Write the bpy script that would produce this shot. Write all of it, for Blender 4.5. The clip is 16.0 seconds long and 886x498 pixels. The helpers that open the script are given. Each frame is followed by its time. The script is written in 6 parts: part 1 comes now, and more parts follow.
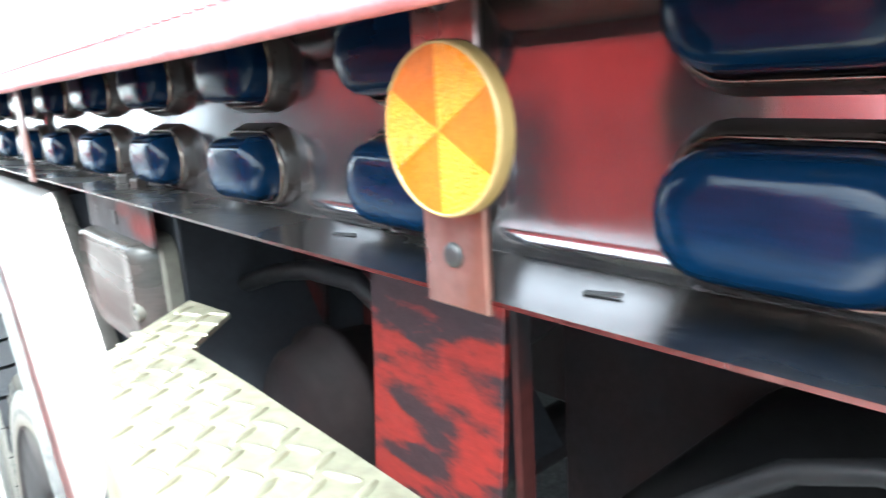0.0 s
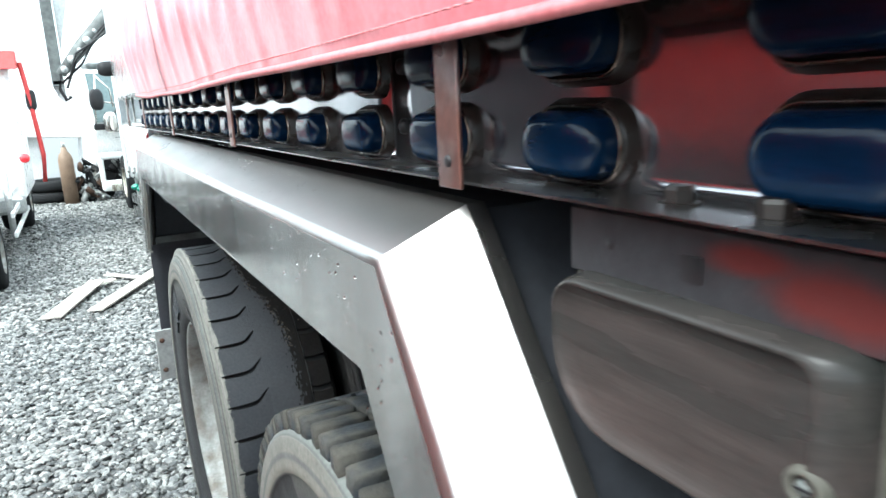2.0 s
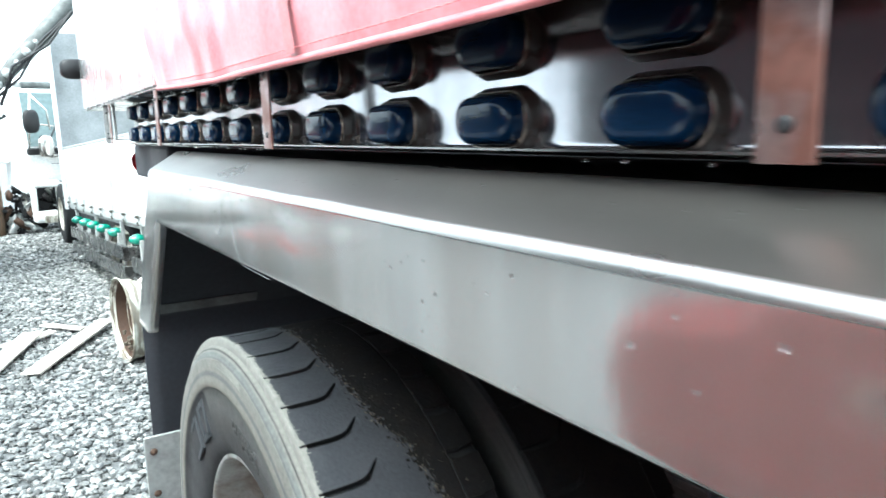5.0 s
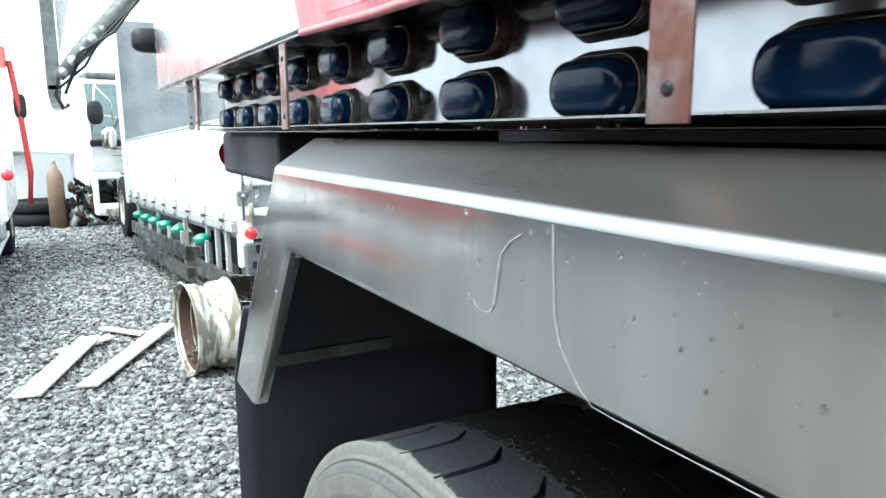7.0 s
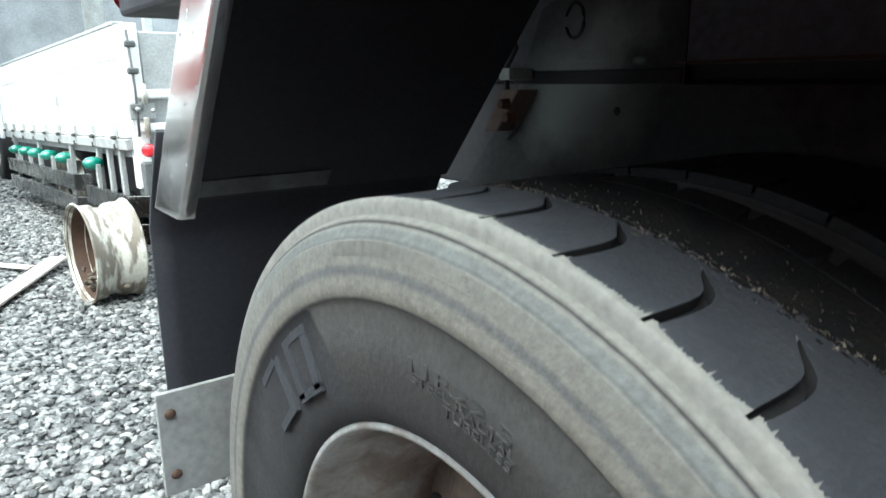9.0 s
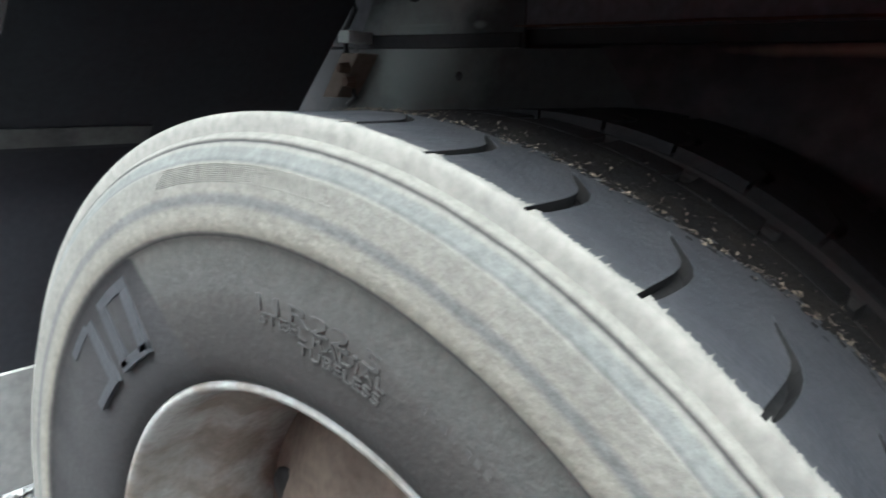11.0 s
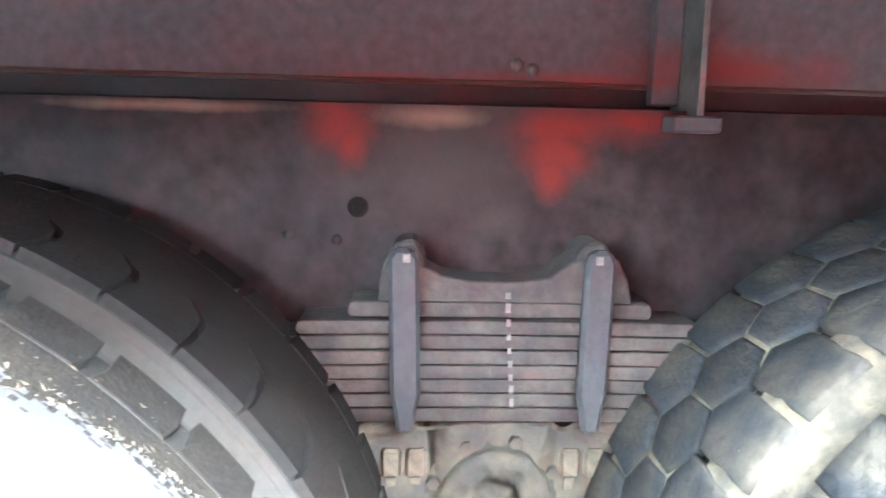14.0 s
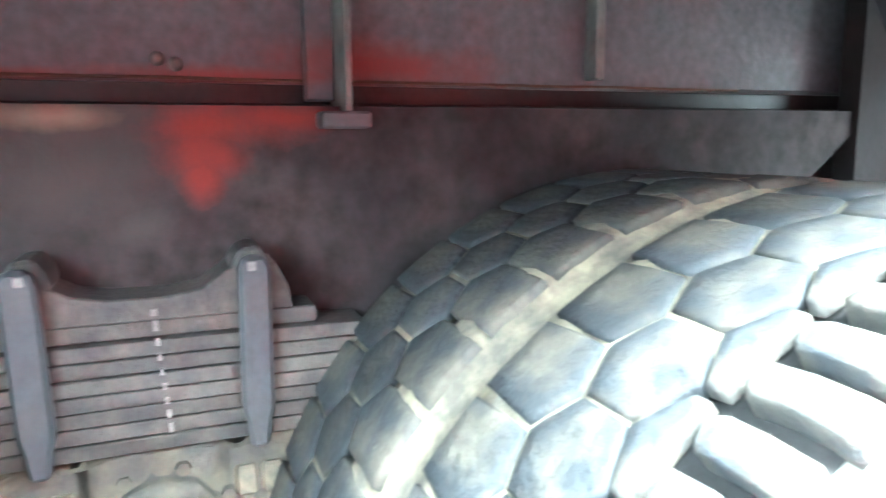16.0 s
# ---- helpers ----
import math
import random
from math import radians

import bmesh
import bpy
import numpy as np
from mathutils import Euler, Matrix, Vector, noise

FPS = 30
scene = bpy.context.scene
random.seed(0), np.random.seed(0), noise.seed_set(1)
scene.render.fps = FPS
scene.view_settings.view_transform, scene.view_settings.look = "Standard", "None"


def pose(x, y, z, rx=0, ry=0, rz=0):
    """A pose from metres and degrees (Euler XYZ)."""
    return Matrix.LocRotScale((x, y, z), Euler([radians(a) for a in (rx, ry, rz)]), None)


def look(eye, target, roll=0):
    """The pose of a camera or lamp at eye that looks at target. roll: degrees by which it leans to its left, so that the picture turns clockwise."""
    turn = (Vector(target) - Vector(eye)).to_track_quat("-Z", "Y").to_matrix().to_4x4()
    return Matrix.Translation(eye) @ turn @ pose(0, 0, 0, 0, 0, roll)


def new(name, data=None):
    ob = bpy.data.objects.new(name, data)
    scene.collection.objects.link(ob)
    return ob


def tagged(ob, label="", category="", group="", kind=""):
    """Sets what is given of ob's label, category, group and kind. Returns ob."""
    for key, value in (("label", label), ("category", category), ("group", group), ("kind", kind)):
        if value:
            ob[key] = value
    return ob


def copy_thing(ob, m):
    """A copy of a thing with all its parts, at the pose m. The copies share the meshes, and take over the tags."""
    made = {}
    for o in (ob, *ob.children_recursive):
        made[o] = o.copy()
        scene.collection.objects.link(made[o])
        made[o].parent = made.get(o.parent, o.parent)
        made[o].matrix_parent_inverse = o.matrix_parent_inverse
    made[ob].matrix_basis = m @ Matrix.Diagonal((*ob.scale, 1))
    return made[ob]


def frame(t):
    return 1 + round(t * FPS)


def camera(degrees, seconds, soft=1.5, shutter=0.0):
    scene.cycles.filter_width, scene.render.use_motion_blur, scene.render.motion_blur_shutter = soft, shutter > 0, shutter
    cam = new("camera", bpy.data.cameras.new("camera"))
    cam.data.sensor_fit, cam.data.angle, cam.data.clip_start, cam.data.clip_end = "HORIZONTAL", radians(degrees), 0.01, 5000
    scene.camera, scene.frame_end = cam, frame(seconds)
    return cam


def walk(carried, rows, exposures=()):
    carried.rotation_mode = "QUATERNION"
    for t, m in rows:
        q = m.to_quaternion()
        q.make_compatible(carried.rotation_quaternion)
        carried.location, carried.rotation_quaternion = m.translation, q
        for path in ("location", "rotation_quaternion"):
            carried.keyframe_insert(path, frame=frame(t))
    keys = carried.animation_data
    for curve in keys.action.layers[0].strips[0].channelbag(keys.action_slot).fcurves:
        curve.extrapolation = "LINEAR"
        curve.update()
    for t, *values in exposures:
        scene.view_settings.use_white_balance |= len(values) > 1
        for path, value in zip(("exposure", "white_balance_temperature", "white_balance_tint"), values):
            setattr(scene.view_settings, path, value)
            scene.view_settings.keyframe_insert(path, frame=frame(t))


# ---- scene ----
cam = camera(65.7, 16.0, soft=1.5, shutter=0.4)
PATH = [
    (0, (-0.133, 0.37, 1.427), (1.118, 1.863, 0.972), -3.6),
    (0.5, (-0.137, 0.422, 1.432), (0.922, 2.062, 0.996), -2.5),
    (1, (-0.143, 0.533, 1.426), (0.817, 2.232, 0.991), -1.8),
    (1.5, (-0.186, 0.671, 1.43), (0.739, 2.389, 0.99), -2.5),
    (2, (-0.205, 0.783, 1.417), (0.699, 2.514, 0.985), -2.8),
    (2.5, (-0.2, 0.901, 1.398), (0.681, 2.644, 0.965), -2.8),
    (3, (-0.211, 0.998, 1.405), (0.659, 2.751, 0.989), -1.9),
    (3.5, (-0.245, 1.174, 1.403), (0.781, 2.851, 1.033), -0.9),
    (4, (-0.3, 1.304, 1.408), (0.848, 2.903, 1.054), -1.4),
    (4.5, (-0.297, 1.469, 1.375), (0.836, 3.078, 1.018), -1.5),
    (5, (-0.284, 1.651, 1.378), (0.784, 3.308, 1.04), -1.2),
    (7.3, (-0.265, 2.263, 1.347), (0.688, 3.989, 1.009), -0.2),
    (7.5, (-0.272, 2.273, 1.327), (0.75, 3.958, 0.989), -0.1),
    (8, (-0.285, 2.282, 1.274), (0.802, 3.906, 0.85), -1.1),
    (8.5, (-0.29, 2.293, 1.208), (0.824, 3.889, 0.748), -0.5),
    (8.7, (-0.291, 2.303, 1.174), (0.843, 3.882, 0.706), -0.5),
    (10.8, (-0.286, 2.356, 1.059), (1.165, 3.645, 0.577), 1.9),
    (11, (-0.284, 2.354, 1.062), (1.231, 3.574, 0.594), 1.9),
    (11.5, (-0.272, 2.349, 1.078), (1.407, 3.347, 0.648), 1.4),
    (12, (-0.262, 2.329, 1.081), (1.547, 3.072, 0.66), 1.0),
    (12.5, (-0.254, 2.298, 1.085), (1.65, 2.758, 0.683), 1.0),
    (13, (-0.247, 2.27, 1.089), (1.705, 2.511, 0.724), 0.5),
    (13.5, (-0.236, 2.232, 1.07), (1.741, 2.32, 0.78), 1.2),
    (14, (-0.217, 2.209, 1.072), (1.759, 2.113, 0.777), 1.3),
    (14.5, (-0.208, 2.166, 1.071), (1.762, 1.987, 0.775), 1.0),
    (15, (-0.21, 2.144, 1.075), (1.743, 1.817, 0.79), 0.7),
    (15.5, (-0.213, 2.113, 1.075), (1.704, 1.621, 0.787), 0.3),
    (16, (-0.212, 2.062, 1.08), (1.631, 1.352, 0.767), -0.5),
]
EXPOSURES = [(0.0, 3.4, 5550, -4), (0.6, 2.8, 5600, -3), (1.0, 2.55, 5650, -3), (1.5, 2.25, 5650, -3), (2.5, 1.9, 5600, -5), (3.5, 2.05, 5600, -5), (5.2, 2.25, 5550, -5), (7.3, 1.75, 5600, -5),
             (7.6, 1.68, 5600, -5), (8.1, 1.68, 5650, -4), (8.7, 1.8, 5650, -4), (10.8, 2.4, 5700, 0), (12.3, 2.65, 5600, 0), (12.8, 3.75, 5500, 1), (13.3, 5.05, 5450, 0), (14.0, 6.5, 5650, -2),
             (15.0, 6.55, 5550, -7), (16.0, 6.5, 5430, -11)]
walk(cam, [(t, look(eye, target, roll)) for t, eye, target, roll in PATH], EXPOSURES)

# ---- light: bright overcast sky, soft sun from the open side ----
SUN_ELEVATION, SUN_AZIMUTH = radians(56), radians(250)
world = bpy.data.worlds.new("sky")
scene.world = world
world.use_nodes = True
wn = world.node_tree
sky = wn.nodes.new("ShaderNodeTexSky")
sky.sky_type, sky.sun_disc = "NISHITA", False
sky.sun_elevation, sky.sun_rotation = SUN_ELEVATION, SUN_AZIMUTH
sky.air_density, sky.dust_density, sky.ozone_density = 0.4, 9.0, 0.0
veil = wn.nodes.new("ShaderNodeMix")          # thin white cloud over the whole sky
veil.data_type = "RGBA"
veil.inputs["Factor"].default_value, veil.inputs["B"].default_value = 0.6, (8.6, 8.8, 8.9, 1)
wn.nodes["Background"].inputs["Strength"].default_value = 0.15
wn.links.new(sky.outputs[0], veil.inputs["A"])
wn.links.new(veil.outputs["Result"], wn.nodes["Background"].inputs["Color"])
sun = new("sun", bpy.data.lights.new("sun", "SUN"))
sun.data.energy, sun.data.angle, sun.data.color = 1.1, radians(40), (1.0, 0.98, 0.95)
to_sun = Vector((math.sin(SUN_AZIMUTH) * math.cos(SUN_ELEVATION), math.cos(SUN_AZIMUTH) * math.cos(SUN_ELEVATION), math.sin(SUN_ELEVATION)))
sun.matrix_world = look(to_sun * 20, (0, 0, 0))


# ---- materials ----
def material(name, rgb, rough=0.6, metal=0.0, second=None, scale=8.0, amount=0.5, grain=60.0, bump=0.15, bump_scale=80.0, rough_var=0.12,
             coat=0.0, stretch=(1, 1, 1), sharp=0.25, vary=0.18, transmission=0.0, island=0.0, objrand=0.0, spec=0.5):
    """Two-scale procedural surface: broad stains of a second colour, fine grain, roughness change and relief."""
    m = bpy.data.materials.new(name)
    m.use_nodes = True
    nt = m.node_tree
    n, l = nt.nodes, nt.links
    b = n["Principled BSDF"]
    tc, mp = n.new("ShaderNodeTexCoord"), n.new("ShaderNodeMapping")
    mp.inputs["Scale"].default_value = stretch
    l.new(tc.outputs["Object"], mp.inputs["Vector"])
    big, fine = n.new("ShaderNodeTexNoise"), n.new("ShaderNodeTexNoise")
    big.inputs["Scale"].default_value, big.inputs["Detail"].default_value = scale, 6
    fine.inputs["Scale"].default_value, fine.inputs["Detail"].default_value = grain, 4
    for t in (big, fine):
        l.new(mp.outputs[0], t.inputs["Vector"])
    ramp = n.new("ShaderNodeMapRange")
    ramp.inputs["From Min"].default_value, ramp.inputs["From Max"].default_value = 0.5 - sharp, 0.5 + sharp
    l.new(big.outputs[0], ramp.inputs["Value"])
    mul = n.new("ShaderNodeMath")
    mul.operation = "MULTIPLY"
    mul.inputs[1].default_value = amount
    l.new(ramp.outputs[0], mul.inputs[0])
    mix = n.new("ShaderNodeMix")
    mix.data_type = "RGBA"
    second = second or tuple(c * 0.55 for c in rgb)
    mix.inputs["A"].default_value, mix.inputs["B"].default_value = (*rgb, 1), (*second, 1)
    l.new(mul.outputs[0], mix.inputs["Factor"])
    val = n.new("ShaderNodeHueSaturation")
    vr = n.new("ShaderNodeMapRange")
    vr.inputs["From Min"].default_value, vr.inputs["From Max"].default_value = 0.25, 0.75
    vr.inputs["To Min"].default_value, vr.inputs["To Max"].default_value = 1 - vary, 1 + vary
    l.new(fine.outputs[0], vr.inputs["Value"])
    source = vr.outputs[0]
    if island or objrand:
        if island:
            g = n.new("ShaderNodeNewGeometry").outputs["Random Per Island"]
        else:
            g = n.new("ShaderNodeObjectInfo").outputs["Random"]
        ir = n.new("ShaderNodeMapRange")
        k = island or objrand
        ir.inputs["To Min"].default_value, ir.inputs["To Max"].default_value = 1 - k, 1 + k
        l.new(g, ir.inputs["Value"])
        mm = n.new("ShaderNodeMath")
        mm.operation = "MULTIPLY"
        l.new(source, mm.inputs[0]), l.new(ir.outputs[0], mm.inputs[1])
        source = mm.outputs[0]
    l.new(source, val.inputs["Value"])
    l.new(mix.outputs["Result"], val.inputs["Color"])
    l.new(val.outputs[0], b.inputs["Base Color"])
    rr = n.new("ShaderNodeMapRange")
    rr.inputs["From Min"].default_value, rr.inputs["From Max"].default_value = 0.3, 0.7
    rr.inputs["To Min"].default_value, rr.inputs["To Max"].default_value = max(0.02, rough - rough_var), min(1, rough + rough_var)
    l.new(big.outputs[0], rr.inputs["Value"])
    l.new(rr.outputs[0], b.inputs["Roughness"])
    b.inputs["Metallic"].default_value = metal
    b.inputs["Coat Weight"].default_value = coat
    b.inputs["Coat Roughness"].default_value = 0.06
    b.inputs["Transmission Weight"].default_value = transmission
    b.inputs["Specular IOR Level"].default_value = spec
    if bump:
        rel, bp = n.new("ShaderNodeTexNoise"), n.new("ShaderNodeBump")
        rel.inputs["Scale"].default_value, rel.inputs["Detail"].default_value = bump_scale, 5
        bp.inputs["Strength"].default_value, bp.inputs["Distance"].default_value = bump, 0.004
        l.new(mp.outputs[0], rel.inputs["Vector"])
        l.new(rel.outputs[0], bp.inputs["Height"])
        l.new(bp.outputs[0], b.inputs["Normal"])
    return m


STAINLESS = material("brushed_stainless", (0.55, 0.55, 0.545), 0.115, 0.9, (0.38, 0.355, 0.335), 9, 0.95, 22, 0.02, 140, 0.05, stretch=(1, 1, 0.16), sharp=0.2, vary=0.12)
# fender top and fold: mirrored dark ledge and softer highlight put into base colour
STAINLESS_SATIN = material("darkened_satin_stainless", (0.305, 0.287, 0.275), 0.3, 0.95, (0.22, 0.204, 0.193), 6, 0.7, 14, 0.02, 200, 0.05, stretch=(1, 0.4, 1), vary=0.1)
STAINLESS_FOLD = material("darkened_rolled_stainless", (0.40, 0.39, 0.38), 0.30, 0.95, (0.29, 0.275, 0.262), 6, 0.7, 14, 0.02, 200, 0.05, stretch=(1, 0.4, 1), vary=0.1)
BODY_STEEL = material("stained_body_stainless", (0.50, 0.50, 0.495), 0.28, 0.9, (0.33, 0.32, 0.31), 7, 0.8, 30, 0.03, 60, 0.08, stretch=(1, 1, 0.5), vary=0.1)
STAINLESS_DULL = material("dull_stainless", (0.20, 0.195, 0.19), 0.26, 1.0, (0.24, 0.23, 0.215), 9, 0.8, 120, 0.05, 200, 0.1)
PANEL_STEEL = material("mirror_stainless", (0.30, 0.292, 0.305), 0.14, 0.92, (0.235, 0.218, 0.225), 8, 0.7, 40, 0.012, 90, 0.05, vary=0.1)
BEZEL = material("tarnished_chrome_edge", (0.17, 0.14, 0.12), 0.25, 1.0, (0.08, 0.06, 0.045), 40, 0.7, 90, 0.0)
CHROME = material("chrome", (0.62, 0.60, 0.57), 0.16, 1.0, (0.42, 0.36, 0.30), 30, 0.6, 90, 0.0)
GALV = material("galvanised_steel", (0.42, 0.43, 0.42), 0.5, 0.35, (0.3, 0.3, 0.29), 12, 0.7, 70, 0.1)
RUST = material("rusted_steel", (0.048, 0.025, 0.015), 0.85, 0.2, (0.10, 0.06, 0.04), 18, 0.7, 90, 0.4)
RUSTY_STRAP = material("rust_stained_strap", (0.25, 0.19, 0.18), 0.35, 0.85, (0.17, 0.07, 0.05), 26, 0.85, 120, 0.1, sharp=0.1)
TARP = material("red_tarpaulin", (0.44, 0.11, 0.13), 0.38, 0.0, (0.49, 0.235, 0.255), 5, 0.9, 150, 0.15, 40, 0.1, spec=0.5, coat=0.15)
TARP_HEM = material("faded_tarpaulin_hem", (0.42, 0.10, 0.11), 0.5, 0.0, (0.52, 0.26, 0.26), 30, 0.6, 200, 0.2)
LENS = material("dark_blue_lens", (0.0016, 0.0062, 0.018), 0.18, 0.0, (0.0024, 0.016, 0.045), 26, 0.7, 160, 0.05, 120, 0.05, coat=0.0, stretch=(1, 0.35, 2.2), spec=0.17)
LENS_BASE = material("brown_tinted_bezel", (0.020, 0.014, 0.012), 0.35, 0.0, (0.010, 0.008, 0.007), 40, 0.7, 90, 0.05, spec=0.3)
AMBER = material("amber_reflector", (0.27, 0.060, 0.001), 0.4, 0.0, (0.30, 0.062, 0.001), 30, 0.4, 300, 0.12, 700, spec=0.25)
# yellower copy of AMBER: the glint of every other prism put into colour
AMBER_BRIGHT = material("bright_amber_prism", (0.42, 0.12, 0.001), 0.35, 0.0, (0.54, 0.18, 0.001), 60, 0.6, 400, 0.5, 900, spec=0.25)
AMBER_RIM = material("yellowed_plastic_rim", (0.26, 0.17, 0.06), 0.5, 0.0, None, 30, 0.4)
RUBBER_TREAD = material("worn_tread_rubber", (0.026, 0.028, 0.033), 0.6, 0.0, (0.040, 0.041, 0.045), 18, 0.6, 180, 0.25, 220, objrand=0.08, spec=0.35)
RUBBER_LUG = material("muddy_lug_rubber", (0.020, 0.023, 0.027), 0.8, 0.0, (0.066, 0.060, 0.049), 22, 0.7, 120, 0.8, 100, objrand=0.25, sharp=0.1, spec=0.2)
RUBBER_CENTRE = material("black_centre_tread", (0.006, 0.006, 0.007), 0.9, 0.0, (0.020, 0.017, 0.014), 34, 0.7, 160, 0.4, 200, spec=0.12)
# dusty sidewall copy, darkened for the shade between the dual tyres
SIDE_INNER = material("shaded_dusty_sidewall", (0.014, 0.0145, 0.016), 0.85, 0.0, (0.034, 0.030, 0.025), 14, 0.8, 120, 0.3)
RUBBER_DARK = material("groove_rubber", (0.016, 0.0165, 0.018), 0.9, 0.0, (0.027, 0.026, 0.025), 30, 0.7, 140, 0.3, spec=0.12)
SCUFF = material("scuffed_shoulder_rubber", (0.185, 0.18, 0.16), 0.95, 0.0, (0.13, 0.127, 0.118), 40, 0.7, 120, 0.12, 160, sharp=0.25)
TEXT_DUST = material("dusty_raised_rubber", (0.048, 0.046, 0.044), 0.9, 0.0, (0.028, 0.027, 0.026), 60, 0.8, 200, 0.2)
MUD = material("dried_mud", (0.135, 0.118, 0.085), 0.95, 0.0, (0.045, 0.042, 0.038), 26, 0.85, 120, 1.0, 60, sharp=0.12)
GRIME = material("oily_grime", (0.024, 0.0235, 0.022), 0.8, 0.0, (0.072, 0.064, 0.048), 22, 0.85, 110, 1.0, 50, sharp=0.12)
RAIL_BLACK = material("near_black_rail", (0.016, 0.016, 0.019), 0.6, 0.0, (0.032, 0.028, 0.028), 6, 0.8, 60, 0.3, 50, sharp=0.2)
FLAP = material("black_rubber_flap", (0.019, 0.021, 0.027), 0.62, 0.0, (0.030, 0.030, 0.034), 6, 0.6, 90, 0.15, spec=0.35)
BLACK = material("black_paint", (0.010, 0.010, 0.012), 0.45, 0.0, (0.026, 0.024, 0.023), 10, 0.6, 80, 0.12, spec=0.25)
FRAME = material("grimy_red_frame_paint", (0.056, 0.060, 0.068), 0.55, 0.0, (0.082, 0.080, 0.088), 5, 0.8, 60, 0.4, 40, 0.15, sharp=0.2, vary=0.25, spec=0.25)
GUSSET = material("sooty_gusset_paint", (0.0165, 0.0155, 0.018), 0.6, 0.0, (0.036, 0.031, 0.032), 9, 0.9, 34, 0.35, 40, 0.15, sharp=0.16, vary=0.45, spec=0.12)
FRAME_GREY = material("grey_grimy_frame", (0.12, 0.128, 0.122), 0.6, 0.1, (0.05, 0.05, 0.05), 12, 0.8, 90, 0.3, sharp=0.15)
UNDER = material("sooty_underbody", (0.010, 0.010, 0.012), 0.75, 0.0, (0.026, 0.016, 0.015), 9, 0.7, 60, 0.25, spec=0.2)
SPRING = material("leaf_spring_steel", (0.022, 0.022, 0.024), 0.75, 0.1, (0.066, 0.061, 0.056), 24, 0.9, 120, 0.6, 90, sharp=0.13, objrand=0.25)
UBOLT = material("blue_grey_clamp", (0.027, 0.034, 0.045), 0.6, 0.2, (0.060, 0.062, 0.062), 26, 0.7, 100, 0.25)
CHALK = material("chalk_mark", (0.20, 0.20, 0.195), 0.95, 0.0, (0.09, 0.087, 0.083), 80, 0.8, 200, 0.3)
RED_PAINT = material("scuffed_red_paint", (0.22, 0.020, 0.016), 0.5, 0.0, (0.018, 0.017, 0.021), 17, 0.95, 90, 0.3, 50, 0.1, sharp=0.045, stretch=(1, 0.7, 2.2))
# scuffed red paint dimmed: shade under the body put into the colour
RED_DIM = material("dimmed_red_hanger_paint", (0.045, 0.011, 0.010), 0.7, 0.0, (0.012, 0.011, 0.012), 15, 1.0, 90, 0.3, 50, 0.1, sharp=0.07, spec=0.15)
CHECKER = material("aluminium_tread_plate", (0.40, 0.38, 0.29), 0.45, 0.8, (0.27, 0.25, 0.18), 24, 0.7, 140, 0.1)
CLOUDED = material("clouded_clear_lens", (0.020, 0.021, 0.020), 0.30, 0.0, (0.050, 0.038, 0.035), 12, 0.8, 90, 0.12, 60, spec=0.15, coat=0.0, stretch=(1, 0.35, 3.0))
GASKET = material("dirty_gasket", (0.062, 0.058, 0.046), 0.8, 0.0, (0.035, 0.032, 0.027), 40, 0.7)
RIM_PAINT = material("silver_white_rim_paint", (0.31, 0.315, 0.30), 0.5, 0.05, (0.12, 0.085, 0.06), 13, 0.75, 120, 0.25, sharp=0.1)
RIM_RUST = material("brown_rusty_disc", (0.17, 0.13, 0.10), 0.8, 0.1, (0.07, 0.055, 0.045), 12, 0.8, 90, 0.3)
GRAVEL = material("crushed_grey_gravel", (0.094, 0.094, 0.091), 0.42, 0.0, (0.25, 0.248, 0.235), 30, 0.8, 120, 0.3, 200, island=0.85, sharp=0.12)
GROUND = material("wet_gravel_bed", (0.05, 0.05, 0.05), 0.7, 0.0, (0.15, 0.15, 0.147), 30, 0.9, 60, 1.0, 45)
WOOD = material("weathered_plank", (0.60, 0.55, 0.50), 0.8, 0.0, (0.45, 0.40, 0.35), 6, 0.7, 90, 0.3, 60, stretch=(6, 0.6, 6))
WHITE = material("white_truck_paint", (0.78, 0.78, 0.77), 0.35, 0.0, (0.66, 0.65, 0.62), 5, 0.6, 40, 0.03)
WHITE_OLD = material("chipped_white_paint", (0.50, 0.49, 0.42), 0.6, 0.0, (0.10, 0.07, 0.045), 11, 0.8, 70, 0.25, sharp=0.06, stretch=(2.5, 1, 0.7))
RED_BODY = material("red_truck_paint", (0.46, 0.05, 0.045), 0.4, 0.0, (0.36, 0.03, 0.032), 3, 0.6, 30, 0.02, spec=0.3)
BOARD = material("dark_steel_sheet", (0.28, 0.29, 0.295), 0.45, 0.3, (0.14, 0.145, 0.15), 4, 0.8, 50, 0.08)
GLASS_DARK = material("dark_window", (0.02, 0.025, 0.03), 0.06, 0.0, None, 3, 0.3, 20, 0.0, coat=0.5)
# paler than GLASS_DARK: mirrored sky put into the glass colour
WINDSCREEN = material("greenish_windscreen", (0.085, 0.12, 0.12), 0.08, 0.0, (0.05, 0.07, 0.07), 4, 0.5, 20, 0.0, coat=0.5)
GREEN = material("green_lamp_lens", (0.02, 0.16, 0.11), 0.15, 0.0, (0.02, 0.3, 0.2), 20, 0.5, 80, 0.0, coat=0.6)
RED_LENS = material("red_lamp_lens", (0.65, 0.02, 0.03), 0.2, 0.0, (0.5, 0.02, 0.03), 20, 0.5, 80, 0.0, coat=0.6)
LEAF = material("dry_leaf_debris", (0.060, 0.048, 0.034), 0.95, 0.0, (0.125, 0.105, 0.078), 60, 0.8, 200, 0.2, island=0.4)
DROP = material("dried_drop_mark", (0.30, 0.31, 0.315), 0.7, 0.0, (0.21, 0.215, 0.215), 200, 0.8, 300, 0.0)
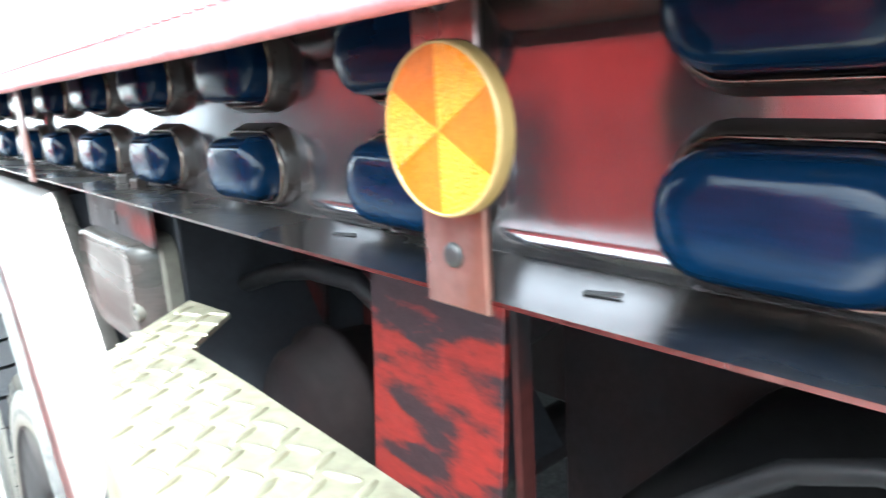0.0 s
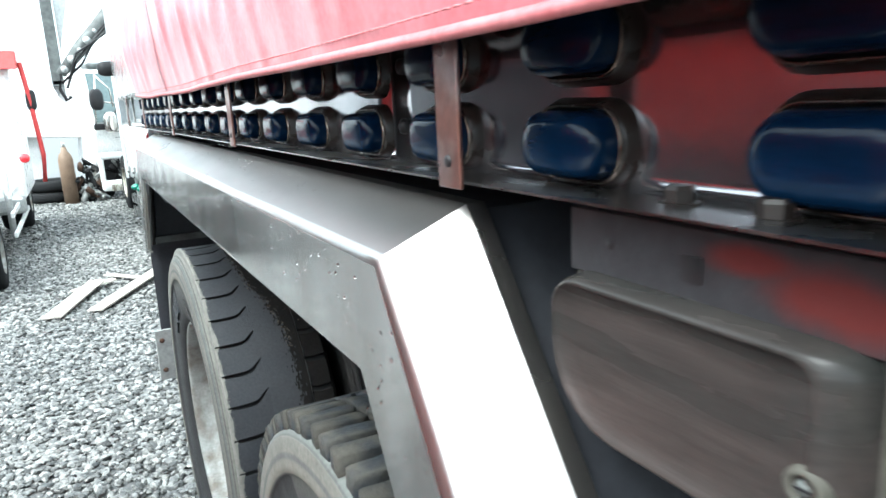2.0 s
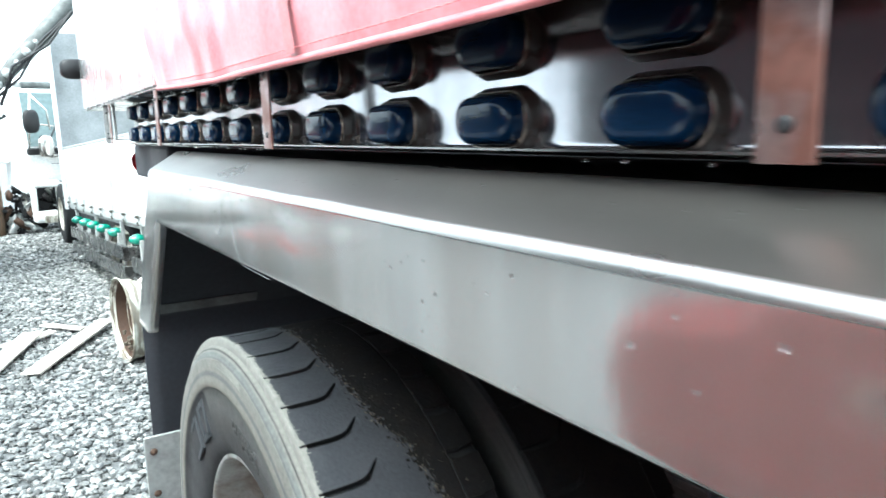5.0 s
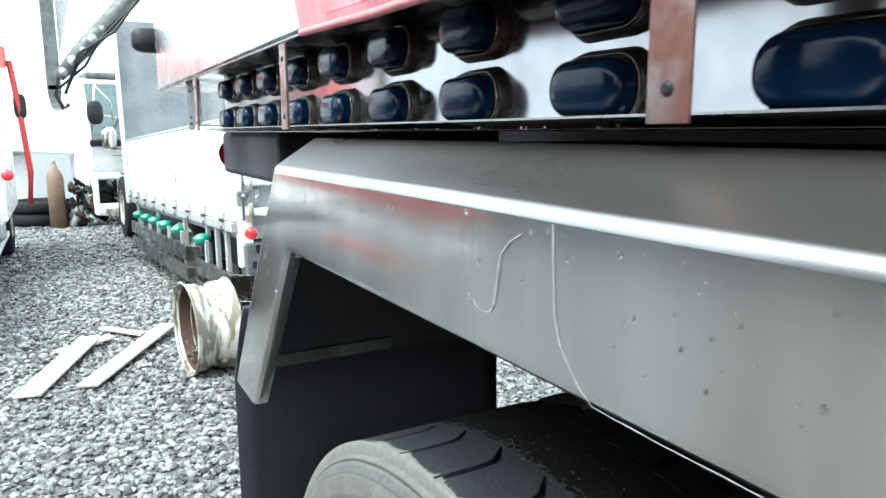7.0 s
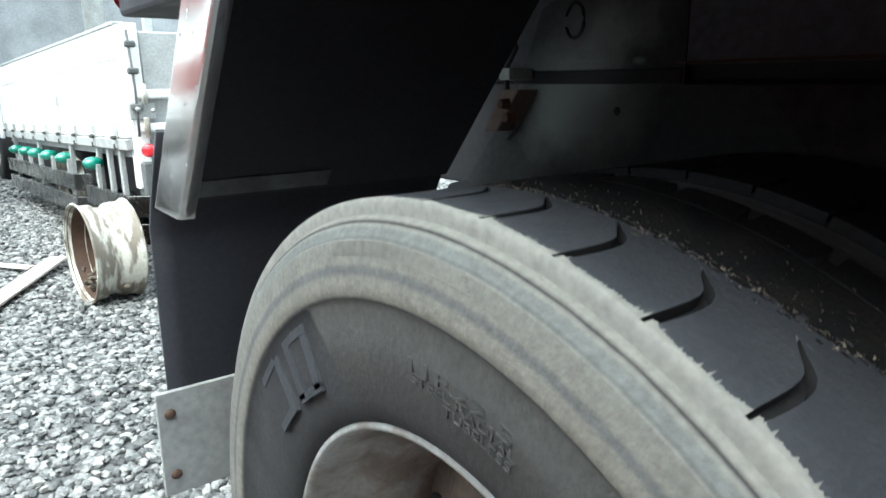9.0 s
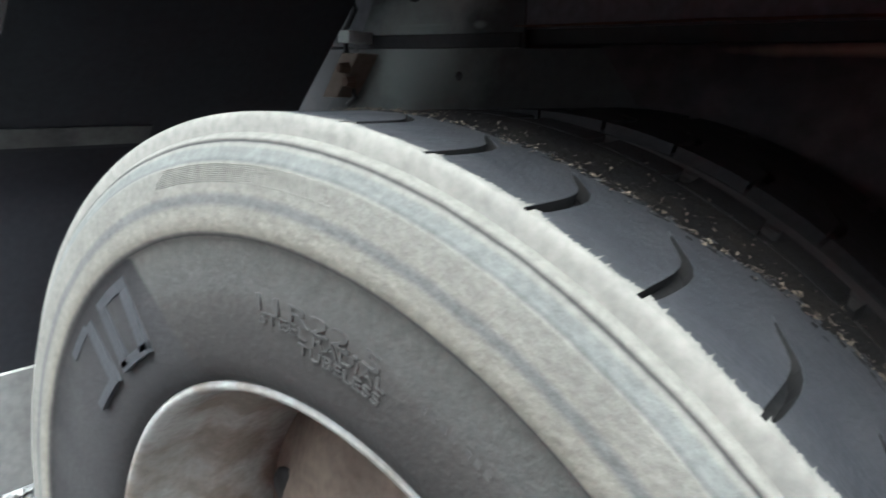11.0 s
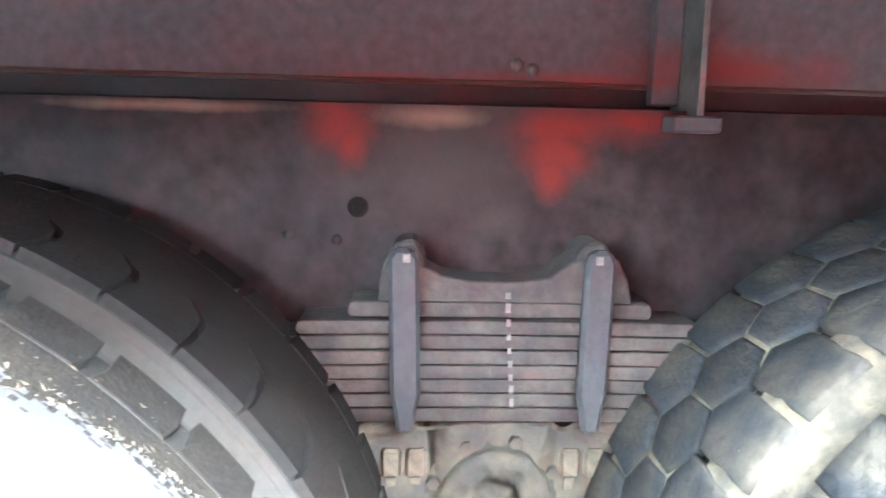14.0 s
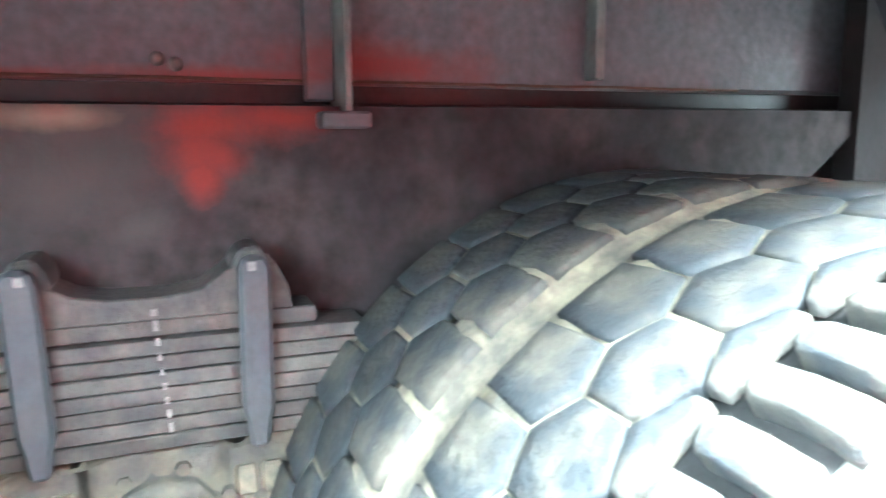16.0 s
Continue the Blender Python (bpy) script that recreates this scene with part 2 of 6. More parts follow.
WATER = material("water_drop", (0.95, 0.97, 0.97), 0.03, 0.0, None, 3, 0.0, 20, 0.0, rough_var=0.01, transmission=1.0)
WATER.node_tree.nodes["Principled BSDF"].inputs["IOR"].default_value = 1.33


def tyre_side(name):
    """Sidewall rubber greyed by dust in rings round the axle, crease shade painted as thin dark rings, brown-black at
    the bead.
    """
    m = material(name, (0.3, 0.3, 0.28), 0.9, 0.0, (0.1, 0.1, 0.1), 16, 0.6, 140, 0.3, 150, 0.08)
    nt = m.node_tree
    n, l = nt.nodes, nt.links
    mixer = next(x for x in n if x.bl_idname == "ShaderNodeMix")
    tc = next(x for x in n if x.bl_idname == "ShaderNodeTexCoord")
    sep, comb, ln = n.new("ShaderNodeSeparateXYZ"), n.new("ShaderNodeCombineXYZ"), n.new("ShaderNodeVectorMath")
    ln.operation = "LENGTH"
    l.new(tc.outputs["Object"], sep.inputs[0])
    l.new(sep.outputs[1], comb.inputs[1]), l.new(sep.outputs[2], comb.inputs[2])
    l.new(comb.outputs[0], ln.inputs[0])
    # uneven edge of the rings
    rag, sway = n.new("ShaderNodeTexNoise"), n.new("ShaderNodeMath")
    rag.inputs["Scale"].default_value, rag.inputs["Detail"].default_value = 22.0, 4
    l.new(tc.outputs["Object"], rag.inputs["Vector"])
    sway.operation = "MULTIPLY_ADD"
    sway.inputs[1].default_value = 0.0022
    l.new(rag.outputs[0], sway.inputs[0]), l.new(ln.outputs["Value"], sway.inputs[2])
    ramp = n.new("ShaderNodeValToRGB")
    el = ramp.color_ramp.elements
    rings = ((0.290, (0.020, 0.018, 0.017)), (0.316, (0.028, 0.025, 0.024)), (0.322, (0.040, 0.034, 0.032)), (0.345, (0.050, 0.044, 0.042)), (0.366, (0.062, 0.057, 0.054)), (0.385, (0.088, 0.083, 0.079)),
             (0.402, (0.145, 0.146, 0.143)), (0.425, (0.215, 0.22, 0.21)), (0.4365, (0.25, 0.245, 0.23)), (0.4372, (0.10, 0.10, 0.10)), (0.4395, (0.20, 0.195, 0.185)), (0.4415, (0.38, 0.362, 0.31)),
             (0.450, (0.385, 0.37, 0.33)), (0.458, (0.365, 0.355, 0.32)), (0.4625, (0.215, 0.225, 0.225)), (0.467, (0.23, 0.24, 0.237)), (0.471, (0.365, 0.355, 0.325)), (0.4765, (0.34, 0.335, 0.31)),
             (0.4895, (0.345, 0.345, 0.32)), (0.4910, (0.37, 0.365, 0.34)), (0.4928, (0.17, 0.18, 0.18)), (0.4950, (0.265, 0.285, 0.282)), (0.5010, (0.28, 0.30, 0.295)), (0.5030, (0.37, 0.37, 0.345)), (0.5045, (0.30, 0.30, 0.285)),
             (0.5056, (0.07, 0.07, 0.072)), (0.5080, (0.36, 0.36, 0.335)))
    rings = [(r, (0.43 * c[0], 0.42 * c[1], 0.40 * c[2])) for r, c in rings]
    lo, hi = 0.29, 0.53
    mr = n.new("ShaderNodeMapRange")
    mr.inputs["From Min"].default_value, mr.inputs["From Max"].default_value = lo, hi
    l.new(sway.outputs[0], mr.inputs["Value"])
    l.new(mr.outputs[0], ramp.inputs[0])
    el[0].position, el[0].color = 0.0, (*rings[0][1], 1)
    el[1].position, el[1].color = 1.0, (*rings[-1][1], 1)
    for r, c in rings[1:]:
        e = el.new((r - lo) / (hi - lo))
        e.color = (*c, 1)
    # darker stretch low on the forward side of the inner band, smears elsewhere
    edge, band, wob, both = n.new("ShaderNodeMapRange"), n.new("ShaderNodeMapRange"), n.new("ShaderNodeTexNoise"), n.new("ShaderNodeMath")
    wob.inputs["Scale"].default_value = 9.0
    l.new(tc.outputs["Object"], wob.inputs["Vector"])
    shift = n.new("ShaderNodeMath")
    shift.operation = "MULTIPLY_ADD"
    shift.inputs[1].default_value = 0.03
    slant = n.new("ShaderNodeMath")
    slant.operation, slant.inputs[1].default_value = "MULTIPLY_ADD", -1.03
    l.new(sep.outputs[2], slant.inputs[0]), l.new(sep.outputs[1], slant.inputs[2])
    l.new(wob.outputs[0], shift.inputs[0]), l.new(slant.outputs[0], shift.inputs[2])
    edge.inputs["From Min"].default_value, edge.inputs["From Max"].default_value = -0.192, -0.182
    edge.inputs["To Max"].default_value = 0.85
    l.new(shift.outputs[0], edge.inputs["Value"])
    band.inputs["From Min"].default_value, band.inputs["From Max"].default_value = 0.4375, 0.435
    l.new(ln.outputs["Value"], band.inputs["Value"])
    both.operation = "MULTIPLY"
    l.new(edge.outputs[0], both.inputs[0]), l.new(band.outputs[0], both.inputs[1])
    old = mixer.inputs["Factor"].links[0].from_socket
    smear, add = n.new("ShaderNodeMath"), n.new("ShaderNodeMath")
    smear.operation = "MULTIPLY"
    smear.inputs[1].default_value = 0.38
    l.new(old, smear.inputs[0])
    add.operation, add.use_clamp = "ADD", True
    l.new(smear.outputs[0], add.inputs[0]), l.new(both.outputs[0], add.inputs[1])
    l.new(ramp.outputs[0], mixer.inputs["A"])
    mixer.inputs["B"].default_value = (0.020, 0.019, 0.020, 1)
    l.new(add.outputs[0], mixer.inputs["Factor"])
    return m


def soft_patches(m, rgb, spots, ragged=1.1, soft=0.45):
    """Mix a colour into m in soft patches, each (y, z, half length, half height)."""
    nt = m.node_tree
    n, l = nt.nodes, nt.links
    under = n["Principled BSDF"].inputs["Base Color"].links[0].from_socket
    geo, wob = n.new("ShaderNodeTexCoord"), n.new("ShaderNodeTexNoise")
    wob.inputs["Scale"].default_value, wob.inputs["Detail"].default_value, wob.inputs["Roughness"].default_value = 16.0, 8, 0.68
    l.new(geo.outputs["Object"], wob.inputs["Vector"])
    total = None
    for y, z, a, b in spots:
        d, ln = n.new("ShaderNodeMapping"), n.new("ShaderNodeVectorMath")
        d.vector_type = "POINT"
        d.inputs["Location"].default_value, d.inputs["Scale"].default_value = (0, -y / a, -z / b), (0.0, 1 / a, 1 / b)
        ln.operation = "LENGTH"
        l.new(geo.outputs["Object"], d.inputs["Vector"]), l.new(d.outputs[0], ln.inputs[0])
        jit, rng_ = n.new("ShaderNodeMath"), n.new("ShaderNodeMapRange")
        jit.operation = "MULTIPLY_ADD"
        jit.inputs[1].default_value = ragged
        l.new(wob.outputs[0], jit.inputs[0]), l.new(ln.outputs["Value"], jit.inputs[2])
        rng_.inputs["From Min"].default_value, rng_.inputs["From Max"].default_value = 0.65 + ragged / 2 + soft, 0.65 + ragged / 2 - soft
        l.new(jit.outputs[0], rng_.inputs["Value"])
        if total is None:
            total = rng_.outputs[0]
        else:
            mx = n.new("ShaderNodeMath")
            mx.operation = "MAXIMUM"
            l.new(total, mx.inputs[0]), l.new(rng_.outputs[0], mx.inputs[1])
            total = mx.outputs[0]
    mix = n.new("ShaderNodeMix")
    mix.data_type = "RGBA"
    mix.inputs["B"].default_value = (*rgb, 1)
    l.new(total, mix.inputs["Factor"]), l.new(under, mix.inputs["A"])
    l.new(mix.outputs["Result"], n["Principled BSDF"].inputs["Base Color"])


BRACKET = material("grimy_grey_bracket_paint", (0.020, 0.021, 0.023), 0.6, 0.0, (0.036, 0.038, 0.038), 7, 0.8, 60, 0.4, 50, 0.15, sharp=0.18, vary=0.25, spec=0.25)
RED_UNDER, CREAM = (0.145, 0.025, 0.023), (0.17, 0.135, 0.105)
soft_patches(FRAME, (0.115, 0.028, 0.027), ((2.24, 1.157, 0.10, 0.010), (1.80, 1.178, 0.17, 0.036), (1.98, 1.160, 0.20, 0.014)), 1.5, 0.55)
# gusset paler in its middle, red undercoat towards its corners
soft_patches(GUSSET, (0.048, 0.043, 0.043), ((2.17, 1.05, 0.13, 0.10), (2.12, 1.115, 0.26, 0.03), (2.10, 0.985, 0.05, 0.03)))
soft_patches(GUSSET, RED_UNDER, ((2.298, 1.098, 0.048, 0.044), (2.285, 1.075, 0.026, 0.038), (2.010, 1.098, 0.098, 0.034), (2.028, 1.070, 0.060, 0.038), (2.035, 1.040, 0.028, 0.032), (1.93, 1.108, 0.08, 0.020)), 1.5, 0.5)
soft_patches(GUSSET, CREAM, ((2.185, 1.108, 0.075, 0.016), (2.50, 1.114, 0.14, 0.008)), 1.3, 0.5)
soft_patches(BRACKET, (0.10, 0.105, 0.10), ((3.16, 1.21, 0.15, 0.075), ), 1.2, 0.3)
# wide pale patch low on the bracket: light falling there, put into its colour
soft_patches(BRACKET, (0.135, 0.152, 0.143), ((3.215, 1.090, 0.215, 0.150), (3.20, 1.162, 0.11, 0.006), (3.07, 1.160, 0.02, 0.010)), 0.6, 0.28)
SIDEWALL = tyre_side("dusty_tyre_sidewall")


# ---- mesh helpers ----
def part(name, bm, mat, parent=None, label="", smooth=False, at=None):
    """Link a bmesh as one mesh object under its thing or part."""
    me = bpy.data.meshes.new(name)
    bm.normal_update()
    bm.to_mesh(me)
    bm.free()
    me.materials.append(mat)
    if smooth:
        me.polygons.foreach_set("use_smooth", [True] * len(me.polygons))
    ob = new(name, me)
    ob.parent = parent
    if at is not None:
        ob.matrix_basis = at
    return tagged(ob, label) if label else ob


def again(ob, m, parent=None):
    """Another piece on the same mesh."""
    o = ob.copy()
    scene.collection.objects.link(o)
    if parent is not None:
        o.parent = parent
    o.matrix_basis = m
    return o


def thing(name, label, category, at=(0, 0, 0), group="", kind="", rz=0):
    e = new(name)
    e.empty_display_size = 0.1
    e.matrix_basis = pose(*at, 0, 0, rz)
    return tagged(e, label, category, group, kind)


def box(bm, x0, x1, y0, y1, z0, z1, bevel=0.0, segs=1, m=None):
    r = bmesh.ops.create_cube(bm, size=1.0)
    vs = r["verts"]
    for v in vs:
        v.co = Vector((x0 + (v.co.x + 0.5) * (x1 - x0), y0 + (v.co.y + 0.5) * (y1 - y0), z0 + (v.co.z + 0.5) * (z1 - z0)))
    if bevel:
        es = list({e for v in vs for e in v.link_edges})
        vs = list({v for f in bmesh.ops.bevel(bm, geom=es, offset=bevel, segments=segs, affect="EDGES", profile=0.5)["faces"] for v in f.verts} | {v for v in vs if v.is_valid})
    if m is not None:
        for v in vs:
            v.co = m @ v.co
    return bm


def boxed(*a, **k):
    return box(bmesh.new(), *a, **k)


def prism(pts, x0, x1, axis="x", bevel=0.0):
    """A flat outline pushed along an axis; for x the outline is (y, z), for y (x, z), for z (x, y)."""
    bm = bmesh.new()

    def place(u, v, w):
        return {"x": (w, u, v), "y": (u, w, v), "z": (u, v, w)}[axis]
    a = [bm.verts.new(place(u, v, x0)) for u, v in pts]
    b = [bm.verts.new(place(u, v, x1)) for u, v in pts]
    n = len(pts)
    bm.faces.new(a), bm.faces.new(b[::-1])
    for i in range(n):
        bm.faces.new((a[i], b[i], b[(i + 1) % n], a[(i + 1) % n]))
    bmesh.ops.recalc_face_normals(bm, faces=bm.faces)
    if bevel:
        bmesh.ops.bevel(bm, geom=list(bm.edges), offset=bevel, segments=1, affect="EDGES")
    return bm


def lathe(profile, segs=64, bm=None, jitter=0.0):
    """Turn a profile of (x, r) round the x axis."""
    bm = bm or bmesh.new()
    rings = []
    for x, r in profile:
        if r < 1e-5:
            rings.append([bm.verts.new((x, 0, 0))])
        else:
            rings.append([bm.verts.new((x, r * math.cos(2 * math.pi * i / segs), r * math.sin(2 * math.pi * i / segs))) for i in range(segs)])
    for p, q in zip(rings, rings[1:]):
        for i in range(segs):
            j = (i + 1) % segs
            if len(p) == 1 and len(q) == 1:
                continue
            if len(p) == 1:
                bm.faces.new((p[0], q[i], q[j]))
            elif len(q) == 1:
                bm.faces.new((p[i], p[j], q[0]))
            else:
                bm.faces.new((p[i], p[j], q[j], q[i]))
    bmesh.ops.recalc_face_normals(bm, faces=bm.faces)
    return bm


def tube(points, r, segs=8, bm=None):
    """A round bar or hose along points, closed at both ends."""
    bm = bm or bmesh.new()
    pts = [Vector(p) for p in points]
    rings = []
    for i, p in enumerate(pts):
        d = (pts[min(i + 1, len(pts) - 1)] - pts[max(i - 1, 0)]).normalized()
        u = d.cross(Vector((0, 0, 1)))
        u = u.normalized() if u.length > 0.05 else Vector((1, 0, 0))
        w = d.cross(u).normalized()
        rr = r[i] if isinstance(r, (list, tuple)) else r
        rings.append([bm.verts.new(p + rr * (math.cos(a) * u + math.sin(a) * w)) for a in (2 * math.pi * k / segs for k in range(segs))])
    for p, q in zip(rings, rings[1:]):
        for k in range(segs):
            bm.faces.new((p[k], p[(k + 1) % segs], q[(k + 1) % segs], q[k]))
    bm.faces.new(rings[0][::-1]), bm.faces.new(rings[-1])
    bmesh.ops.recalc_face_normals(bm, faces=bm.faces)
    return bm


def ball(centre, r, squash=(1, 1, 1), segs=12, bm=None):
    bm = bm or bmesh.new()
    vs = bmesh.ops.create_uvsphere(bm, u_segments=segs, v_segments=max(6, segs // 2), radius=r)["verts"]
    for v in vs:
        v.co = Vector(centre) + Vector((v.co.x * squash[0], v.co.y * squash[1], v.co.z * squash[2]))
    return bm


def rounded(w, h, r, n=5):
    """Outline of a rounded rectangle, centred."""
    pts = []
    for cx, cy, a0 in ((w / 2 - r, h / 2 - r, 0), (-w / 2 + r, h / 2 - r, 90), (-w / 2 + r, -h / 2 + r, 180), (w / 2 - r, -h / 2 + r, 270)):
        for i in range(n):
            a = radians(a0 + 90 * i / (n - 1))
            pts.append((cx + r * math.cos(a), cy + r * math.sin(a)))
    return pts


def rings_mesh(rings, close_last=True, close_first=False):
    """Skin a row of outlines of 3D points."""
    bm = bmesh.new()
    vr = [[bm.verts.new(p) for p in ring] for ring in rings]
    n = len(vr[0])
    for a, b in zip(vr, vr[1:]):
        for i in range(n):
            bm.faces.new((a[i], a[(i + 1) % n], b[(i + 1) % n], b[i]))
    if close_last:
        bm.faces.new(vr[-1])
    if close_first:
        bm.faces.new(vr[0][::-1])
    bmesh.ops.recalc_face_normals(bm, faces=bm.faces)
    return bm


# ---- ground ----
def ground_sheet():
    bm = bmesh.new()
    xs = [-400, -60, -12, -4, 4, 12, 60, 400]
    ys = [-400, -60, -8, 0, 8, 16, 60, 400]
    grid = [[bm.verts.new((x, y, 0)) for x in xs] for y in ys]
    for j in range(len(ys) - 1):
        for i in range(len(xs) - 1):
            bm.faces.new((grid[j][i], grid[j][i + 1], grid[j + 1][i + 1], grid[j + 1][i]))
    return tagged(part("ground", bm, GROUND), "yard ground covered in wet grey crushed gravel", "ground", kind="structure")


def stones(name, x0, x1, y0, y1, count, lo, hi, seed):
    """Loose angular stones, one mesh."""
    rng = np.random.default_rng(seed)
    g = (1 + 5 ** 0.5) / 2
    base = np.array([(-1, g, 0), (1, g, 0), (-1, -g, 0), (1, -g, 0), (0, -1, g), (0, 1, g), (0, -1, -g), (0, 1, -g), (g, 0, -1), (g, 0, 1), (-g, 0, -1), (-g, 0, 1)]) / 1.9
    tri = np.array([(0, 11, 5), (0, 5, 1), (0, 1, 7), (0, 7, 10), (0, 10, 11), (1, 5, 9), (5, 11, 4), (11, 10, 2), (10, 7, 6), (7, 1, 8),
                    (3, 9, 4), (3, 4, 2), (3, 2, 6), (3, 6, 8), (3, 8, 9), (4, 9, 5), (2, 4, 11), (6, 2, 10), (8, 6, 7), (9, 8, 1)])
    size = rng.uniform(lo, hi, count) * 0.5
    scl = np.stack([rng.uniform(0.7, 1.35, count), rng.uniform(0.7, 1.2, count), rng.uniform(0.4, 0.75, count)], 1) * size[:, None]
    v = base[None] * (1 + rng.uniform(-0.28, 0.28, (count, 12, 3))) * scl[:, None]
    a, t = rng.uniform(0, 2 * math.pi, count), rng.normal(0, 0.35, count)
    y, z = v[..., 1] * np.cos(t)[:, None] - v[..., 2] * np.sin(t)[:, None], v[..., 1] * np.sin(t)[:, None] + v[..., 2] * np.cos(t)[:, None]
    x = v[..., 0]
    v = np.stack([x * np.cos(a)[:, None] - y * np.sin(a)[:, None], x * np.sin(a)[:, None] + y * np.cos(a)[:, None], z], -1)
    v[..., 0] += rng.uniform(x0, x1, count)[:, None]
    v[..., 1] += rng.uniform(y0, y1, count)[:, None]
    v[..., 2] += (scl[:, 2] * 0.35 + rng.uniform(0, 0.008, count))[:, None]
    f = (tri[None] + 12 * np.arange(count)[:, None, None]).reshape(-1, 3)
    me = bpy.data.meshes.new(name)
    me.from_pydata(v.reshape(-1, 3).tolist(), [], f.tolist())
    me.materials.append(GRAVEL)
    return tagged(new(name, me), "loose angular grey crushed stones on the yard", "gravel", kind="stuff")


ground_sheet()
stones("gravel", -1.3, 2.6, 3.3, 6.4, 30000, 0.018, 0.042, 3)
stones("gravel", -1.1, 0.2, 2.0, 3.3, 4000, 0.018, 0.042, 6)
stones("gravel", -1.4, 1.3, 6.4, 10.0, 17000, 0.02, 0.045, 4)
stones("gravel", 2.6, 7.0, 4.2, 11.0, 16000, 0.03, 0.06, 8)
stones("gravel", -2.0, 1.5, 10.0, 16.0, 12000, 0.025, 0.055, 5)

# ---- the decorated truck ----
truck = thing("truck", "decorated truck with stainless fenders and dark blue marker lamps", "truck")
Y_BACK, Y_FRONT = -0.9, 3.85          # lamp panel
PANEL_X, LIP_X, LEDGE_Z = 0.07, 0.0, 1.36
BAY, STRAP0, PITCH = 0.66, 0.50, 0.165


def sheet_strip(section, y0, y1, steps, wobble=0.0, seed=0.0):
    """A folded sheet: a section of (x, z) run along y with a slight waviness."""
    bm = bmesh.new()
    rows = []
    for i in range(steps + 1):
        y = y0 + (y1 - y0) * i / steps
        rows.append([bm.verts.new((x + wobble * noise.noise((y * 3.1 + seed, z * 9, x * 9)), y, z + wobble * 0.5 * noise.noise((y * 2.3, seed, x * 7)))) for x, z in section])
    for a, b in zip(rows, rows[1:]):
        for k in range(len(section) - 1):
            bm.faces.new((a[k], a[k + 1], b[k + 1], b[k]))
    bmesh.ops.recalc_face_normals(bm, faces=bm.faces)
    return bm


def solid(ob, t, offset=-1.0):
    md = ob.modifiers.new("thickness", "SOLIDIFY")
    md.thickness, md.offset = t, offset
    return ob


# lamp panel in pieces that meet at seams, with the ledge folded out under it
SEAMS = [Y_BACK, 1.395, Y_FRONT]
for i, (a, b) in enumerate(zip(SEAMS, SEAMS[1:])):
    sec = [(PANEL_X, 1.471), (PANEL_X, 1.44), (PANEL_X, 1.369), (PANEL_X - 0.0005, 1.3665), (PANEL_X - 0.0018, 1.3635), (PANEL_X - 0.005, 1.3612), (PANEL_X - 0.013, LEDGE_Z)]
    ob = part("lamp_panel", sheet_strip(sec, a + 0.0008, b - 0.0008, 60, 0.0007, i * 7.0), PANEL_STEEL, truck, "polished stainless panel behind the marker lamps", True)
    solid(ob, 0.0025, 1.0)
    sec = [(PANEL_X - 0.013, LEDGE_Z), (0.045, LEDGE_Z), (0.02, LEDGE_Z + 0.003), (0.0, LEDGE_Z + 0.0048)]
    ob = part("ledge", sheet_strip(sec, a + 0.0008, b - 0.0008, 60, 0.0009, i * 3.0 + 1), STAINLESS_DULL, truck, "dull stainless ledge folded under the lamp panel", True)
    solid(ob, 0.0014, 1.0)
    split = ob.modifiers.new("crisp_edge", "EDGE_SPLIT")
    split.split_angle = radians(35)
part("seam_batten", boxed(PANEL_X - 0.0015, PANEL_X + 0.002, 1.3935, 1.3965, LEDGE_Z + 0.002, 1.47, 0.0004), BLACK, truck)


def lens_rings(w, h, table):
    return [[(x, y * s, z * t) for y, z in rounded(w, h, 0.018, 6)] for x, s, t in table]


lamp = new("marker_lamp")
lamp.parent = truck
tagged(lamp, "dark blue oval marker lamp in a brown collar with thin chrome edge")
dome = [(-0.005, 1.0, 1.0), (-0.013, 1.0, 1.0), (-0.017, 0.985, 0.975)]
for k in range(1, 12):
    a = radians(90 * k / 11.3)
    dome.append((-0.017 - 0.013 * math.sin(a), 0.985 * math.cos(a) ** 0.34, 0.975 * math.cos(a) ** 0.42))
dome += [(-0.0301, 0.22, 0.16), (-0.0302, 0.08, 0.05)]
part("lens", rings_mesh(lens_rings(0.075, 0.040, dome)), LENS, lamp, "dark blue glossy lens", True)
cl_ = [[(x, y * u, z * w) for y, z in rounded(0.086, 0.052, 0.021, 6)] for x, u, w in ((0.0, 1.02, 1.03), (-0.003, 0.99, 0.985), (-0.0075, 0.955, 0.925), (-0.0095, 0.925, 0.875), (-0.0098, 0.89, 0.80), (-0.007, 0.87, 0.77))]
part("collar", rings_mesh(cl_, False), LENS_BASE, lamp, "brown smoked collar", True)
bz = [[(x, y * u, z * w) for y, z in rounded(0.080, 0.0458, 0.0195, 6)] for x, u, w in ((-0.0085, 1.0, 1.0), (-0.0112, 0.992, 0.985), (-0.0118, 0.975, 0.96), (-0.0105, 0.958, 0.925))]
part("bezel", rings_mesh(bz, False), BEZEL, lamp, "thin chrome bezel", True)
lamp_spots = [(STRAP0 + 0.113 + BAY * b + PITCH * k + (0.0 if b < 0 else 0.005), z) for b in range(-2, 5) for k in range(4) for z in (1.386, 1.4455)]
lamp_spots = [(y, z) for y, z in lamp_spots if Y_BACK + 0.08 < y < Y_FRONT - 0.05]
for i, (y, z) in enumerate(lamp_spots):
    at = pose(PANEL_X, y + random.uniform(-0.002, 0.002), z, random.uniform(-1.2, 1.2), 0, 0)
    if i == 0:
        lamp.matrix_basis = at
    else:
        copy_thing(lamp, at)

